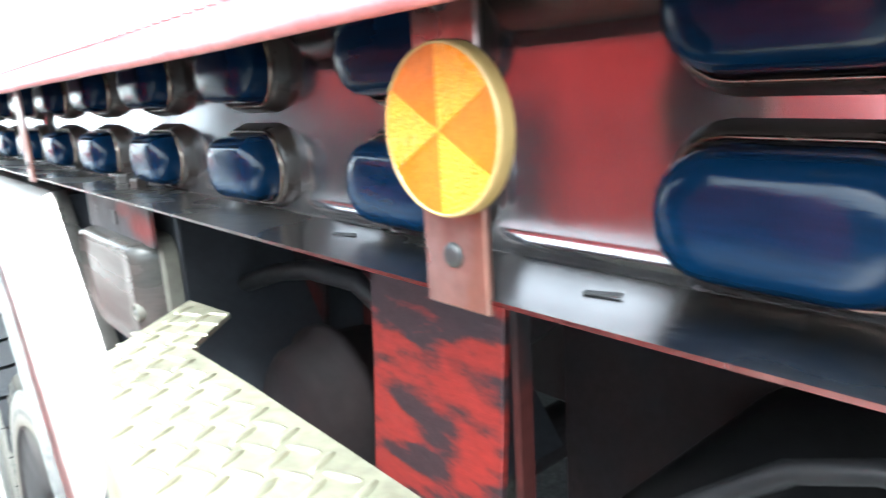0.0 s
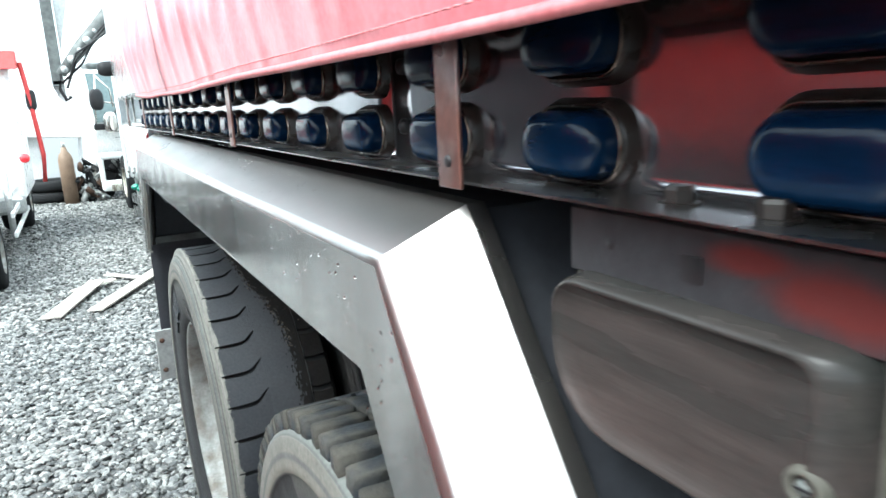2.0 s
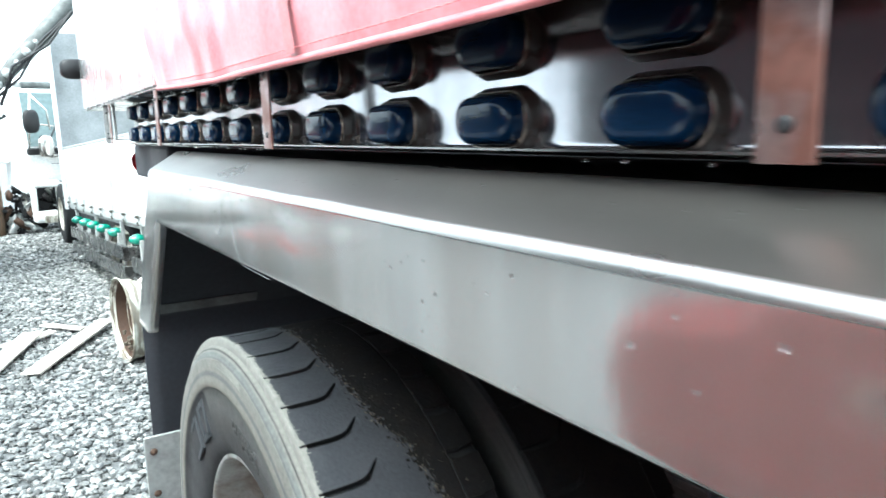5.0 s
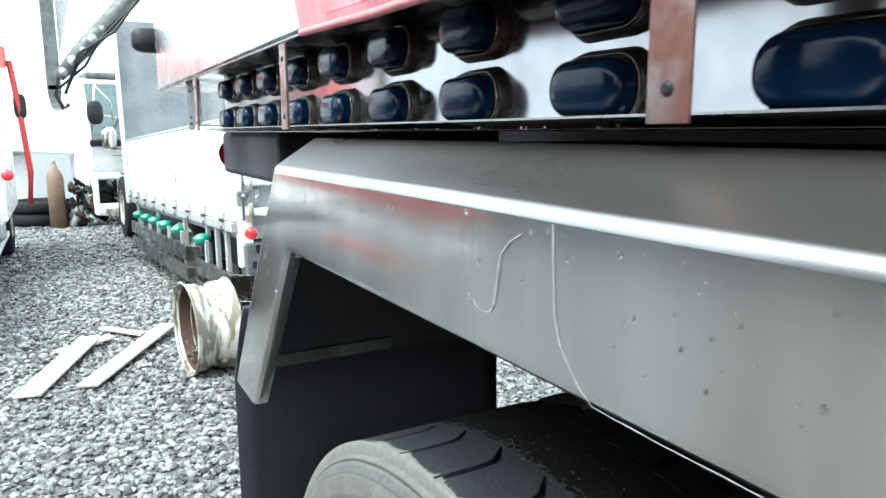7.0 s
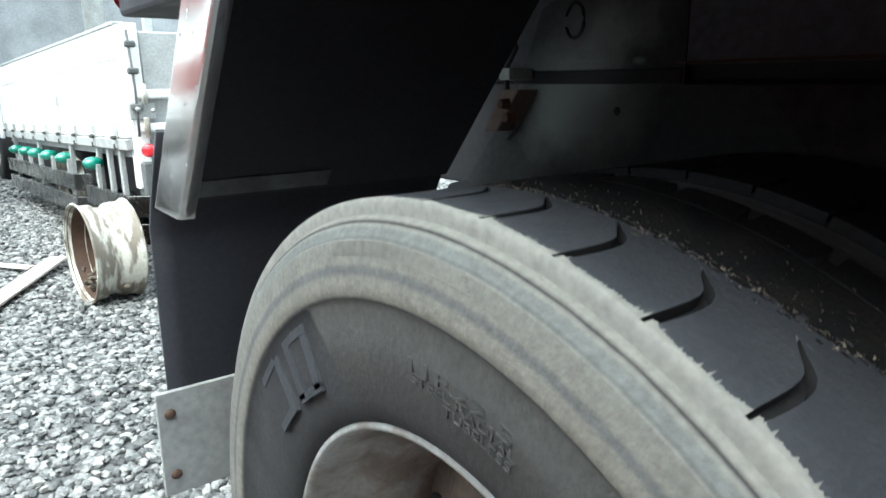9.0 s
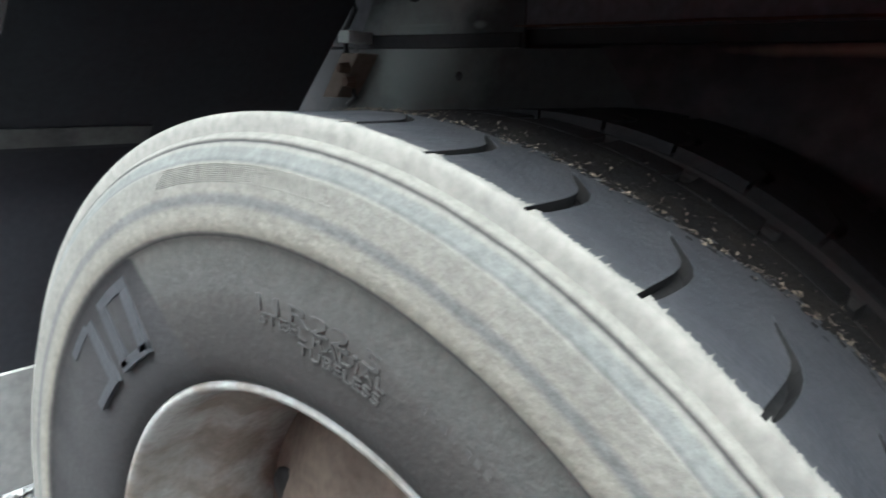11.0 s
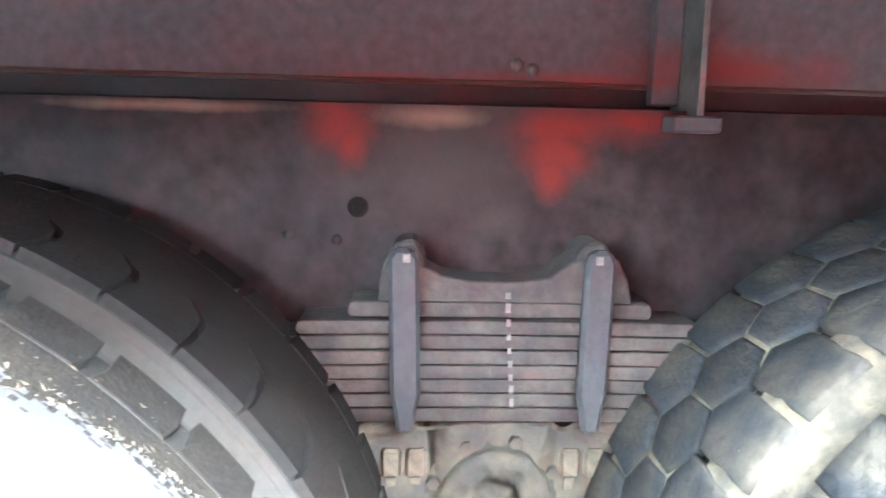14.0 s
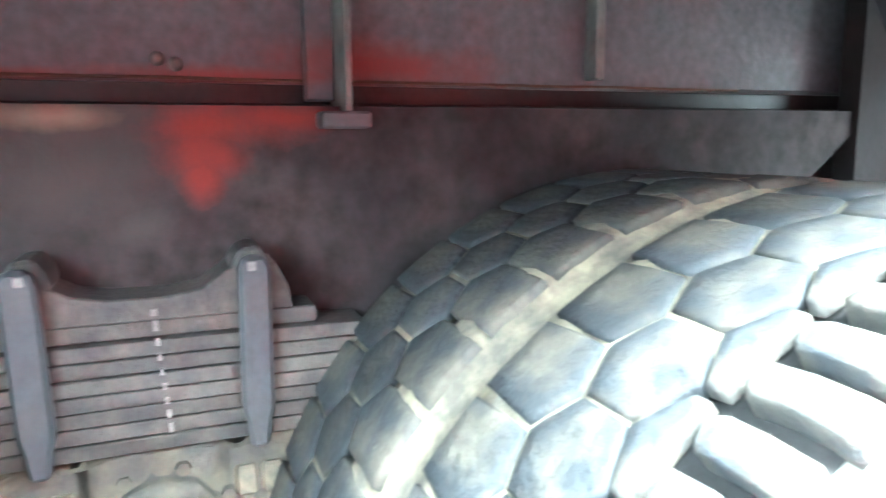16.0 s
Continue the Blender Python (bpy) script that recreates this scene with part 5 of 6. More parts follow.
SADDLE = [(1.84, 0.60), (1.90, 0.70), (1.95, 0.744), (2.02, 0.735), (2.06, 0.746), (2.14, 0.742), (2.20, 0.735), (2.25, 0.746), (2.31, 0.70), (2.36, 0.60), (2.30, 0.50), (1.90, 0.50)]
part("trunnion_saddle", lumpy(prism(SADDLE, 0.575, 0.70, "x", 0.006), 0.008, 30.0, 5), GRIME, truck, "mud-caked trunnion saddle under the spring", True)
part("trunnion_hub", lumpy(lathe([(-0.012, 0.0), (-0.012, 0.030), (-0.026, 0.034), (-0.030, 0.05), (-0.026, 0.068), (-0.010, 0.072), (-0.006, 0.088), (0.012, 0.094), (0.1, 0.10)], 32), 0.004, 45.0, 1), GRIME, truck, "mud-caked hub", True, pose(0.585, 2.10, 0.64))
for k in range(8):
    a = k * math.pi / 4 + 0.3
    part("hub_bolt", lathe([(-0.012, 0.0), (-0.012, 0.008), (0.0, 0.010)], 6), GRIME, truck, "", False, pose(0.580, 2.10 + 0.080 * math.cos(a), 0.64 + 0.080 * math.sin(a)))
nutp = part("saddle_nut", lathe([(-0.03, 0.0), (-0.03, 0.013), (0.0, 0.016)], 6), MUD, truck, "", False, pose(0.60, 2.225, 0.728, 0, 90, 0))
again(nutp, pose(0.60, 1.985, 0.728, 0, 90, 0), truck)
again(nutp, pose(0.63, 2.225, 0.70, 0, 90, 0), truck)
part("axle", lathe([(0.3, 0.07), (2.2, 0.07)], 24), UNDER, truck, "", True, pose(0, WHEEL1, TYRE_Z))
part("axle", lathe([(0.3, 0.07), (2.2, 0.07)], 24), UNDER, truck, "", True, pose(0, WHEEL2, TYRE_Z))
for y in (0.2, 1.0, 2.10, 3.3, 4.1):
    part("crossmember", boxed(0.76, 1.74, y - 0.06, y + 0.06, 0.92, 1.46, 0.01), UNDER, truck)
# far side wheels, and an added black sheet that shuts out light beyond, close the underside
for y in (WHEEL1, WHEEL2):
    part("far_tyre", lathe([(1.92, 0.3), (1.90, 0.42), (1.92, 0.52), (2.46, 0.52), (2.48, 0.42), (2.46, 0.3)], 48), RUBBER_DARK, truck, "dark tyre on the far side", True, pose(0, y, TYRE_Z))
part("far_light_block", boxed(2.40, 2.42, -0.9, 4.3, 0.06, 1.50), BLACK, truck)

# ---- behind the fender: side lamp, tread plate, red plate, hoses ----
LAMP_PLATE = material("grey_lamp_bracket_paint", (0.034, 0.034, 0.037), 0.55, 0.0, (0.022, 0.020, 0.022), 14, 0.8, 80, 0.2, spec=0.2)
soft_patches(LAMP_PLATE, (0.085, 0.016, 0.015), ((0.920, 1.338, 0.050, 0.018), (0.96, 1.347, 0.03, 0.010)), 1.1, 0.25)
part("lamp_back_plate", boxed(0.047, 0.051, 0.906, 1.085, 1.215, 1.352, 0.002), FLAP, truck, "dark plate behind the side lamp")
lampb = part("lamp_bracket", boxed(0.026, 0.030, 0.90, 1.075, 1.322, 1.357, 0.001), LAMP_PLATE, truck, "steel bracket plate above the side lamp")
part("square_hole", boxed(0.0252, 0.027, 0.985, 0.996, 1.332, 1.344), BLACK, lampb)
part("round_hole", lathe([(-0.0008, 0.0), (0.0, 0.0035)], 12), BLACK, lampb, "", False, pose(0.026, 1.043, 1.341))
sl = new("side_lamp")
sl.parent = truck
sl.matrix_basis = pose(0.043, 0.992, 1.280)
tagged(sl, "clouded clear rectangular side lamp")
SLW, SLH = 0.168, 0.090


def lamp_outline():
    """Rounded rectangle with a swept lower corner towards the front."""
    pts = []
    for cy, cz, r, a0 in ((1, 1, 0.020, 0), (-1, 1, 0.012, 90), (-1, -1, 0.012, 180), (1, -1, 0.052, 270)):
        for k in range(6):
            a = radians(a0 + 18 * k)
            pts.append((cy * (SLW / 2 - r) + r * math.cos(a), cz * (SLH / 2 - r) + r * math.sin(a)))
    return pts


part("gasket", rings_mesh([[(x, y * s, z * s) for y, z in rounded(SLW + 0.008, SLH + 0.008, 0.018, 5)] for x, s in ((0.002, 1.0), (-0.009, 1.0), (-0.011, 0.97))], True), GASKET, sl, "dirty gasket")
lr = []
for x, s, t, sh in ((-0.006, 1, 1, 0), (-0.016, 0.995, 0.985, 0.0), (-0.026, 0.96, 0.94, 0.004), (-0.030, 0.92, 0.90, 0.006), (-0.0305, 0.90, 0.86, 0.007), (-0.028, 0.885, 0.83, 0.008), (-0.028, 0.6, 0.6, 0.01), (-0.028, 0.2, 0.2, 0.01)):
    lr.append([(x, y * s + sh, z * t) for y, z in lamp_outline()])
part("lens", rings_mesh(lr), CLOUDED, sl, "clouded clear lens", True)
boss = part("screw_boss", lathe([(-0.0275, 0.0), (-0.0275, 0.0045), (-0.031, 0.0052), (-0.0315, 0.0068), (-0.030, 0.0085), (-0.025, 0.0092)], 20), GASKET, sl, "grimy recess round the lens screw", True, pose(0.0, -0.068, -0.010))
part("lens_screw", lathe([(-0.0305, 0.0), (-0.0308, 0.0022), (-0.0295, 0.0036), (-0.026, 0.004)], 12), FRAME_GREY, boss, "dull pan-head screw", True)
part("screw_slot", boxed(-0.0312, -0.030, -0.0032, 0.0032, -0.0005, 0.0005), BLACK, boss)

# L-shaped aluminium tread plate step
tp = new("tread_plate")
tp.parent = truck
tagged(tp, "worn aluminium checker plate step, L-shaped")
TP_Z = 1.280
PLATE = [(-0.105, 0.38), (0.0, 0.38), (0.004, 0.70), (0.003, 0.782), (0.050, 0.830), (0.043, 0.888), (-0.042, 0.812), (-0.072, 0.70)]
part("plate", prism(PLATE, TP_Z - 0.0035, TP_Z, "z"), CHECKER, tp)
bm = bmesh.new()
top_ = [bm.verts.new((x, y, TP_Z - 0.001)) for x, y in (PLATE[0], PLATE[7], PLATE[6], PLATE[5])]
low_ = [bm.verts.new((x - 0.002, y, TP_Z - d)) for (x, y), d in zip((PLATE[0], PLATE[7], PLATE[6], PLATE[5]), (0.16, 0.16, 0.15, 0.05))]
for a in range(3):
    bm.faces.new((top_[a], top_[a + 1], low_[a + 1], low_[a]))
solid(part("plate_side", bm, CHECKER, tp), 0.003)
bar = part("checker_bar", ball((0, 0, 0), 0.0095, (1, 0.24, 0.17), 10), CHECKER, tp, "", True, pose(-0.04, 0.6, TP_Z, 0, 0, 20))


def inside(x, y, poly):
    hit = False
    for (x0, y0), (x1, y1) in zip(poly, poly[1:] + poly[:1]):
        if (y0 > y) != (y1 > y) and x < (x1 - x0) * (y - y0) / (y1 - y0) + x0:
            hit = not hit
    return hit


for iy in range(34):
    for ix in range(13):
        y, x = 0.385 + iy * 0.0155, -0.105 + ix * 0.0135
        if all(inside(x + dx, y + dy, PLATE) for dx, dy in ((0.005, 0), (-0.005, 0), (0, 0.005), (0, -0.005))):
            again(bar, pose(x, y, TP_Z, 0, 0, 25 if (ix + iy) % 2 else -65), tp)
part("rope", tube([(0.045, 0.885, 1.272), (0.02, 0.915, 1.23), (-0.01, 0.94, 1.17), (-0.03, 0.96, 1.08)], 0.006, 8), FRAME_GREY, truck, "grey rope", True)

part("red_plate", prism([(0.655, 1.355), (0.80, 1.355), (0.81, 1.22), (0.83, 1.05), (0.68, 1.05), (0.665, 1.2)], 0.155, 0.162, "x", 0.001), RED_PAINT, truck, "scuffed red steel plate hanging under the panel")
part("red_plate_edge", boxed(0.152, 0.166, 0.646, 0.652, 1.05, 1.355, 0.001), RED_DIM, truck, "dimmed red plate edge")
part("hanger_plate", prism([(1.02, 1.34), (1.10, 1.34), (1.15, 1.05), (1.07, 1.05)], 0.250, 0.256, "x", 0.001), RED_DIM, truck, "scuffed red hanger plate, dimmed for its shade")
part("hanger_plate", prism([(0.84, 1.34), (1.0, 1.34), (1.03, 1.0), (0.85, 1.0)], 0.280, 0.288, "x", 0.001), RED_DIM, truck, "scuffed red hanger plate, dimmed for its shade")
part("brake_chamber", lathe([(0.0, 0.0), (0.0, 0.055), (0.012, 0.066), (0.035, 0.070), (0.040, 0.080), (0.052, 0.080), (0.057, 0.070), (0.10, 0.066), (0.115, 0.04), (0.115, 0.0)], 32), UNDER, truck, "round black brake chamber", True, pose(0.135, 0.93, 1.13))
part("air_hose", tube([(0.18, 1.30, 1.13), (0.18, 1.225, 1.175), (0.18, 1.16, 1.205), (0.18, 1.09, 1.226), (0.18, 1.01, 1.252), (0.18, 0.945, 1.265), (0.19, 0.88, 1.262), (0.20, 0.83, 1.23), (0.21, 0.81, 1.16)], 0.010, 10), BLACK, truck, "black air hose", True)
part("air_hose", tube([(0.15, 0.56, 1.19), (0.15, 0.515, 1.228), (0.15, 0.482, 1.255), (0.15, 0.448, 1.269), (0.155, 0.40, 1.27), (0.17, 0.35, 1.24)], 0.006, 8), BLACK, truck, "black air hose", True)
part("air_tank", lathe([(0.0, 0.0), (0.01, 0.08), (0.03, 0.11), (0.45, 0.11), (0.47, 0.08), (0.48, 0.0)], 32), BLACK, truck, "black air tank", True, pose(0.30, 0.62, 0.98, 0, 0, 0))
part("low_hose", tube([(0.06, 0.36, 1.13), (0.09, 0.40, 1.165), (0.13, 0.46, 1.178), (0.18, 0.54, 1.17), (0.22, 0.6, 1.14)], 0.006, 8), BLACK, truck, "", True)
part("rear_wall", boxed(0.62, 0.66, -0.9, 1.0, 0.75, 1.5), UNDER, truck)
# two added black blocks, out of view, keep light from under the body
part("side_light_block", boxed(0.13, 0.60, -0.88, 0.28, 0.55, 1.345, 0.015, 2), BLACK, truck, "added black block under the body, unseen, that keeps light out")
part("rear_light_block", boxed(0.02, 2.43, -1.18, -1.10, 0.42, 1.46, 0.01), BLACK, truck, "added black panel at the rear, unseen, that keeps light out")

# ---- red truck parked alongside ----
def simple_wheel(parent, y, x0, x1, r=0.48, rim_mat=None):
    w = new("wheel")
    w.parent = parent
    w.matrix_basis = pose(x0, y, r)
    d = x1 - x0
    part("tyre", lathe([(0.02 * d, r * 0.56), (0.0, r * 0.7), (0.03 * d, r * 0.93), (0.12 * d, r), (0.88 * d, r), (0.97 * d, r * 0.93), (d, r * 0.7), (0.98 * d, r * 0.56)], 40), RUBBER_DARK, w, "black truck tyre", True)
    part("rim", lathe([(0.02 * d, r * 0.56), (0.2 * d, r * 0.52), (0.25 * d, r * 0.3), (0.1 * d, r * 0.22), (0.1 * d, 0.0)], 32), rim_mat or RIM_PAINT, w, "painted steel rim", True)
    part("rim_back", lathe([(0.98 * d, r * 0.56), (0.8 * d, r * 0.52), (0.75 * d, r * 0.3), (0.9 * d, r * 0.22), (0.9 * d, 0.0)], 32), rim_mat or RIM_PAINT, w, "", True)
    return w


side_van = thing("van", "red van with dark side windows parked close alongside", "van")
SX = -0.76
VAN = [(0.70, 0.26), (2.47, 0.26), (2.57, 0.40), (2.59, 0.92), (2.53, 1.06), (2.31, 1.11), (2.25, 1.20), (2.17, 1.50), (2.05, 1.60), (0.8, 1.62), (0.70, 1.45)]
part("body", prism(VAN, SX - 1.45, SX, "x", 0.05), RED_BODY, side_van, "red rounded van body")
part("side_window", prism([(1.25, 1.24), (2.16, 1.24), (2.12, 1.42), (1.25, 1.44)], SX, SX + 0.004, "x"), GLASS_DARK, side_van, "dark side window")
# added dark block, out of view, to darken what the lamp panel mirrors
part("reflection_block", boxed(SX - 1.30, SX - 0.02, 2.05, 2.95, 1.41, 1.85, 0.03, 2), UBOLT, side_van, "added dark grey block, unseen, that darkens the lamp panel's reflection")
part("sill", boxed(SX, SX + 0.02, 1.5, 1.9, 0.28, 0.36, 0.006), BLACK, side_van, "black sill")
part("bumper", boxed(SX - 1.45, SX + 0.02, 2.45, 2.61, 0.28, 0.42, 0.04, 2), STAINLESS_DULL, side_van, "dull front bumper")
for z in (0.62, 0.80, 1.12):
    part("belt_trim", boxed(SX, SX + 0.012, 1.05, 2.49 if z < 1 else 2.22, z, z + 0.022, 0.005), RED_BODY, side_van)
part("plate", boxed(SX + 0.001, SX + 0.006, 1.94, 2.10, 0.995, 1.045, 0.002), WOOD, side_van, "pale label with two dark bars")
part("plate_bar", boxed(SX + 0.006, SX + 0.008, 1.955, 1.99, 1.008, 1.032), BLACK, side_van)
part("plate_bar", boxed(SX + 0.006, SX + 0.008, 2.04, 2.075, 1.008, 1.032), BLACK, side_van)
for y, inset in ((1.28, 0.0), (2.05, 0.4)):
    simple_wheel(side_van, y, SX - 0.19 - inset, SX + 0.015 - inset, 0.29)
    simple_wheel(side_van, y, SX - 1.44 + inset, SX - 1.24 + inset, 0.29)

# added plain wall, out of view, a dark backdrop for the steel to reflect
tagged(part("backdrop_wall", boxed(-6.3, -6.1, -14.0, 17.0, -0.05, 2.1, 0.01), material("dark_backdrop", (0.10, 0.10, 0.105), 0.85, 0.0, (0.065, 0.064, 0.066), 1.5, 0.7, 20, 0.3, 30)), "added plain dark wall, unseen, as backdrop for the steel's reflections", "wall", kind="structure")

# ---- red truck farther on, with pale guard bars ----
far_red = thing("truck", "red and white truck with pale tubular guard bars", "truck")
part("cab", prism([(9.4, 0.55), (11.2, 0.55), (11.2, 1.95), (9.75, 2.02), (9.42, 1.25)], -2.6, -0.72, "x", 0.04), WHITE, far_red, "white cab")
part("visor", prism([(9.5, 1.92), (9.8, 1.95), (9.85, 2.10), (9.62, 2.12)], -2.62, -0.62, "x", 0.01), RED_BODY, far_red, "red roof visor")
part("windscreen", prism([(9.50, 1.30), (9.515, 1.30), (9.745, 1.88), (9.73, 1.88)], -2.5, -0.85, "x"), GLASS_DARK, far_red)
part("bumper", boxed(-2.6, -0.74, 9.28, 9.42, 0.42, 0.60, 0.03), GALV, far_red, "grey steel bumper")
part("pillar", tube([(-0.60, 9.7, 2.0), (-0.56, 9.72, 1.6), (-0.52, 9.75, 1.0), (-0.55, 9.75, 0.7)], 0.025, 8), RED_BODY, far_red, "red mirror stay", True)
part("mirror", rings_mesh([[(-0.55 + 0.05 * s * u, 9.70 + 0.03 * k, 1.60 + 0.11 * s * v) for u, v in rounded(2, 2, 0.6, 4)] for k, s in ((0, 0.8), (0.5, 1), (1.5, 1), (2, 0.8))], True, True), BLACK, far_red, "black door mirror", True)
part("tail_lamp", ball((-0.68, 9.25, 1.0), 0.05, (1, 0.6, 1)), RED_LENS, far_red, "red lamp", True)
for z in (0.33, 0.52, 0.70):
    part("guard_bar", boxed(-0.825, -0.795, 8.35, 10.65, z - 0.025, z + 0.025, 0.006), WHITE, far_red, "pale guard rail")
part("guard_post", tube([(-0.84, 8.6, 0.9), (-0.84, 8.6, 0.3)], 0.03, 8), GALV, far_red, "", True)
part("guard_post", tube([(-0.84, 10.4, 0.95), (-0.84, 10.4, 0.3)], 0.03, 8), GALV, far_red, "", True)
part("deck", boxed(-2.6, -1.0, 6.9, 9.3, 0.80, 0.92, 0.02), GALV, far_red, "steel deck")
part("side_panel", boxed(-1.08, -1.02, 4.24, 6.7, 1.05, 1.245, 0.01), RED_BODY, far_red, "red side panel")
part("side_trim", boxed(-1.04, -1.0, 4.24, 7.2, 0.94, 0.975, 0.004), WHITE, far_red, "pale trim strip")
part("lower_rail", boxed(-1.06, -1.02, 4.8, 5.7, 0.78, 0.82, 0.006), RED_BODY, far_red, "red lower rail")
for y in (4.4, 5.0, 5.6):
    part("panel_rib", boxed(-1.02, -1.008, y, y + 0.04, 1.06, 1.24, 0.003), RED_BODY, far_red)
    part("rail_stay", boxed(-1.08, -1.05, y, y + 0.05, 0.0, 1.05, 0.006), GALV, far_red)
simple_wheel(far_red, 7.55, -1.10, -0.86, 0.30)
simple_wheel(far_red, 11.3, -1.15, -0.80, 0.46)

# ---- white drop-side truck ahead ----
HEAD = math.degrees(math.atan2(0.053, 1.0))
flat = thing("truck", "white drop-side truck with steel guard rails and green side lamps", "truck", (0.60, 6.35, 0.0), rz=HEAD)


def ft(name, bm, mat, label="", smooth=False):
    """A part of the drop-side truck, which dips towards its front."""
    return part(name, bm, mat, flat, label, smooth, pose(0, 0, 0, -2.2, 0, 0))


L_ = 4.2
ft("side_gate", boxed(0.0, 0.04, 0.0, L_, 0.83, 1.433, 0.008), WHITE, "white drop-side gate")
ft("gate_seam", boxed(-0.006, 0.0, 0.02, L_ - 0.02, 1.255, 1.275, 0.002), WHITE)
ft("gate_cap", boxed(-0.008, 0.05, 0.0, L_, 1.425, 1.445, 0.004), GALV)
ft("side_sill", boxed(-0.01, 0.06, 0.0, L_, 0.765, 0.828, 0.006), GALV, "steel sill with hinges")
for k in range(9):
    hg = ft("gate_hinge", boxed(-0.022, 0.0, 0.15 + 0.48 * k, 0.185 + 0.48 * k, 0.775, 0.90, 0.004), GALV, "small steel gate hinge")
    ft("hinge_pin", tube([(-0.026, 0.145 + 0.48 * k, 0.835), (-0.026, 0.19 + 0.48 * k, 0.835)], 0.012, 8), GASKET, "", True)
    ft("hinge_clip", boxed(-0.030, -0.012, 0.158 + 0.48 * k, 0.177 + 0.48 * k, 0.77, 0.80, 0.003), GASKET)
ft("gate_latch", boxed(-0.02, 0.0, 1.55, 1.58, 1.03, 1.10, 0.003), GALV)
ft("far_gate", boxed(2.2, 2.24, 0.0, L_, 0.83, 1.433, 0.008), WHITE)
ft("bed_floor", boxed(0.05, 2.2, 0.0, L_, 0.72, 0.80), GALV)
ft("tail_gate", boxed(0.12, 2.12, 0.0, 0.04, 0.80, 1.40, 0.008), GALV, "grey-white tail gate")
ft("corner_post", boxed(0.03, 0.115, -0.02, 0.05, 0.55, 1.44, 0.008), WHITE, "worn white corner post")
for z in (0.86, 1.04):
    ft("tail_hinge", boxed(0.06, 0.34, -0.05, -0.02, z, z + 0.05, 0.012, 2), WHITE, "worn white tail gate hinge")
    ft("hinge_knuckle", tube([(0.10, -0.055, z - 0.03), (0.10, -0.055, z + 0.08)], 0.016, 8), WHITE_OLD, "", True)
ft("post_plate", boxed(0.02, 0.16, -0.032, -0.021, 0.93, 1.02, 0.006), GALV, "steel catch plate")
for x_, z_ in ((0.05, 1.0), (0.13, 0.99), (0.17, 0.88), (0.30, 0.885), (0.22, 1.065)):
    ft("catch_bolt", lathe([(-0.014, 0.0), (-0.014, 0.010), (0.0, 0.013)], 8), GALV, "", True).matrix_basis = pose(x_, -0.05, z_ - 0.01, 0, 0, 90)
ft("tail_seam", boxed(0.38, 0.386, -0.008, 0.0, 0.82, 1.39), FRAME_GREY)
ft("latch_rod", tube([(0.055, -0.045, 0.84), (0.06, -0.05, 1.10), (0.05, -0.045, 1.40)], 0.007, 8), FRAME_GREY, "grey latch rod", True)
for z in (0.98, 1.17, 1.31):
    ft("latch_hook", boxed(0.03, 0.09, -0.062, -0.035, z, z + 0.035, 0.008), FRAME_GREY, "dark latch hook")
ft("tail_round_lamp", lathe([(-0.025, 0.0), (-0.025, 0.028), (-0.018, 0.035), (0.0, 0.038)], 20), RED_LENS, "round red tail lamp", True).matrix_basis = pose(0.09, -0.03, 0.765, 0, 0, 60)
ft("tail_bracket", boxed(0.05, 0.18, -0.05, 0.06, 0.50, 0.70, 0.012), FRAME_GREY, "grey steel lamp bracket")
ft("bracket_hole", boxed(0.12, 0.17, -0.056, -0.048, 0.64, 0.69), BLACK)
ft("bracket_hole", boxed(0.09, 0.14, -0.056, -0.048, 0.55, 0.59), BLACK)
ft("underbody", boxed(0.25, 2.0, 0.1, L_ + 2.4, 0.42, 0.72, 0.02), BLACK, "dark chassis")
for a, b, lift in ((-0.08, 1.02, 0.0), (1.16, 4.1, 0.05)):
    for z in (0.24, 0.40):
        ft("guard_rail", prism([(0.06, a), (-0.03, a + 0.10), (-0.03, b - 0.06), (0.04, b), (0.07, b), (0.0, b - 0.06), (0.0, a + 0.10), (0.09, a)], z + lift, z + lift + 0.115, "z", 0.002), STAINLESS_DULL, "stainless side guard rail")
    for y in (a + 0.3, (a + b) / 2, b - 0.3):
        ft("guard_stay", boxed(0.01, 0.04, y, y + 0.04, 0.26, 0.76, 0.004), GALV)
for y in (0.72, 1.52, 2.06, 2.56, 3.0, 3.5):
    g = ft("side_lamp", ball((-0.02, y, 0.665), 0.052, (1.25, 1, 0.8), 16), GREEN, "green dome side lamp", True)
    ft("lamp_stay", boxed(-0.02, 0.01, y - 0.06, y - 0.03, 0.48, 0.66, 0.004), GALV)
ft("mudguard", prism([(1.42, 0.25), (1.44, 0.5), (1.54, 0.64), (1.80, 0.70), (2.02, 0.64), (2.12, 0.5), (2.14, 0.25), (2.10, 0.25), (2.08, 0.48), (1.99, 0.6), (1.80, 0.66), (1.57, 0.6), (1.48, 0.48), (1.46, 0.25)], 0.03, 0.4, "x"), WHITE_OLD, "worn white mudguard")
for x in (0.08, 1.9):
    w = simple_wheel(flat, 1.78, x, x + 0.24, 0.36, WHITE_OLD)
    w = simple_wheel(flat, L_ + 1.5, x, x + 0.24, 0.40, WHITE_OLD)
ft("headboard", boxed(0.0, 2.3, L_ + 0.02, L_ + 0.06, 0.8, 2.72, 0.005), BOARD, "dark steel headboard")
ft("headboard_post", boxed(-0.035, -0.003, L_ - 0.03, L_ + 0.07, 0.75, 2.72, 0.006), WHITE, "white headboard post")
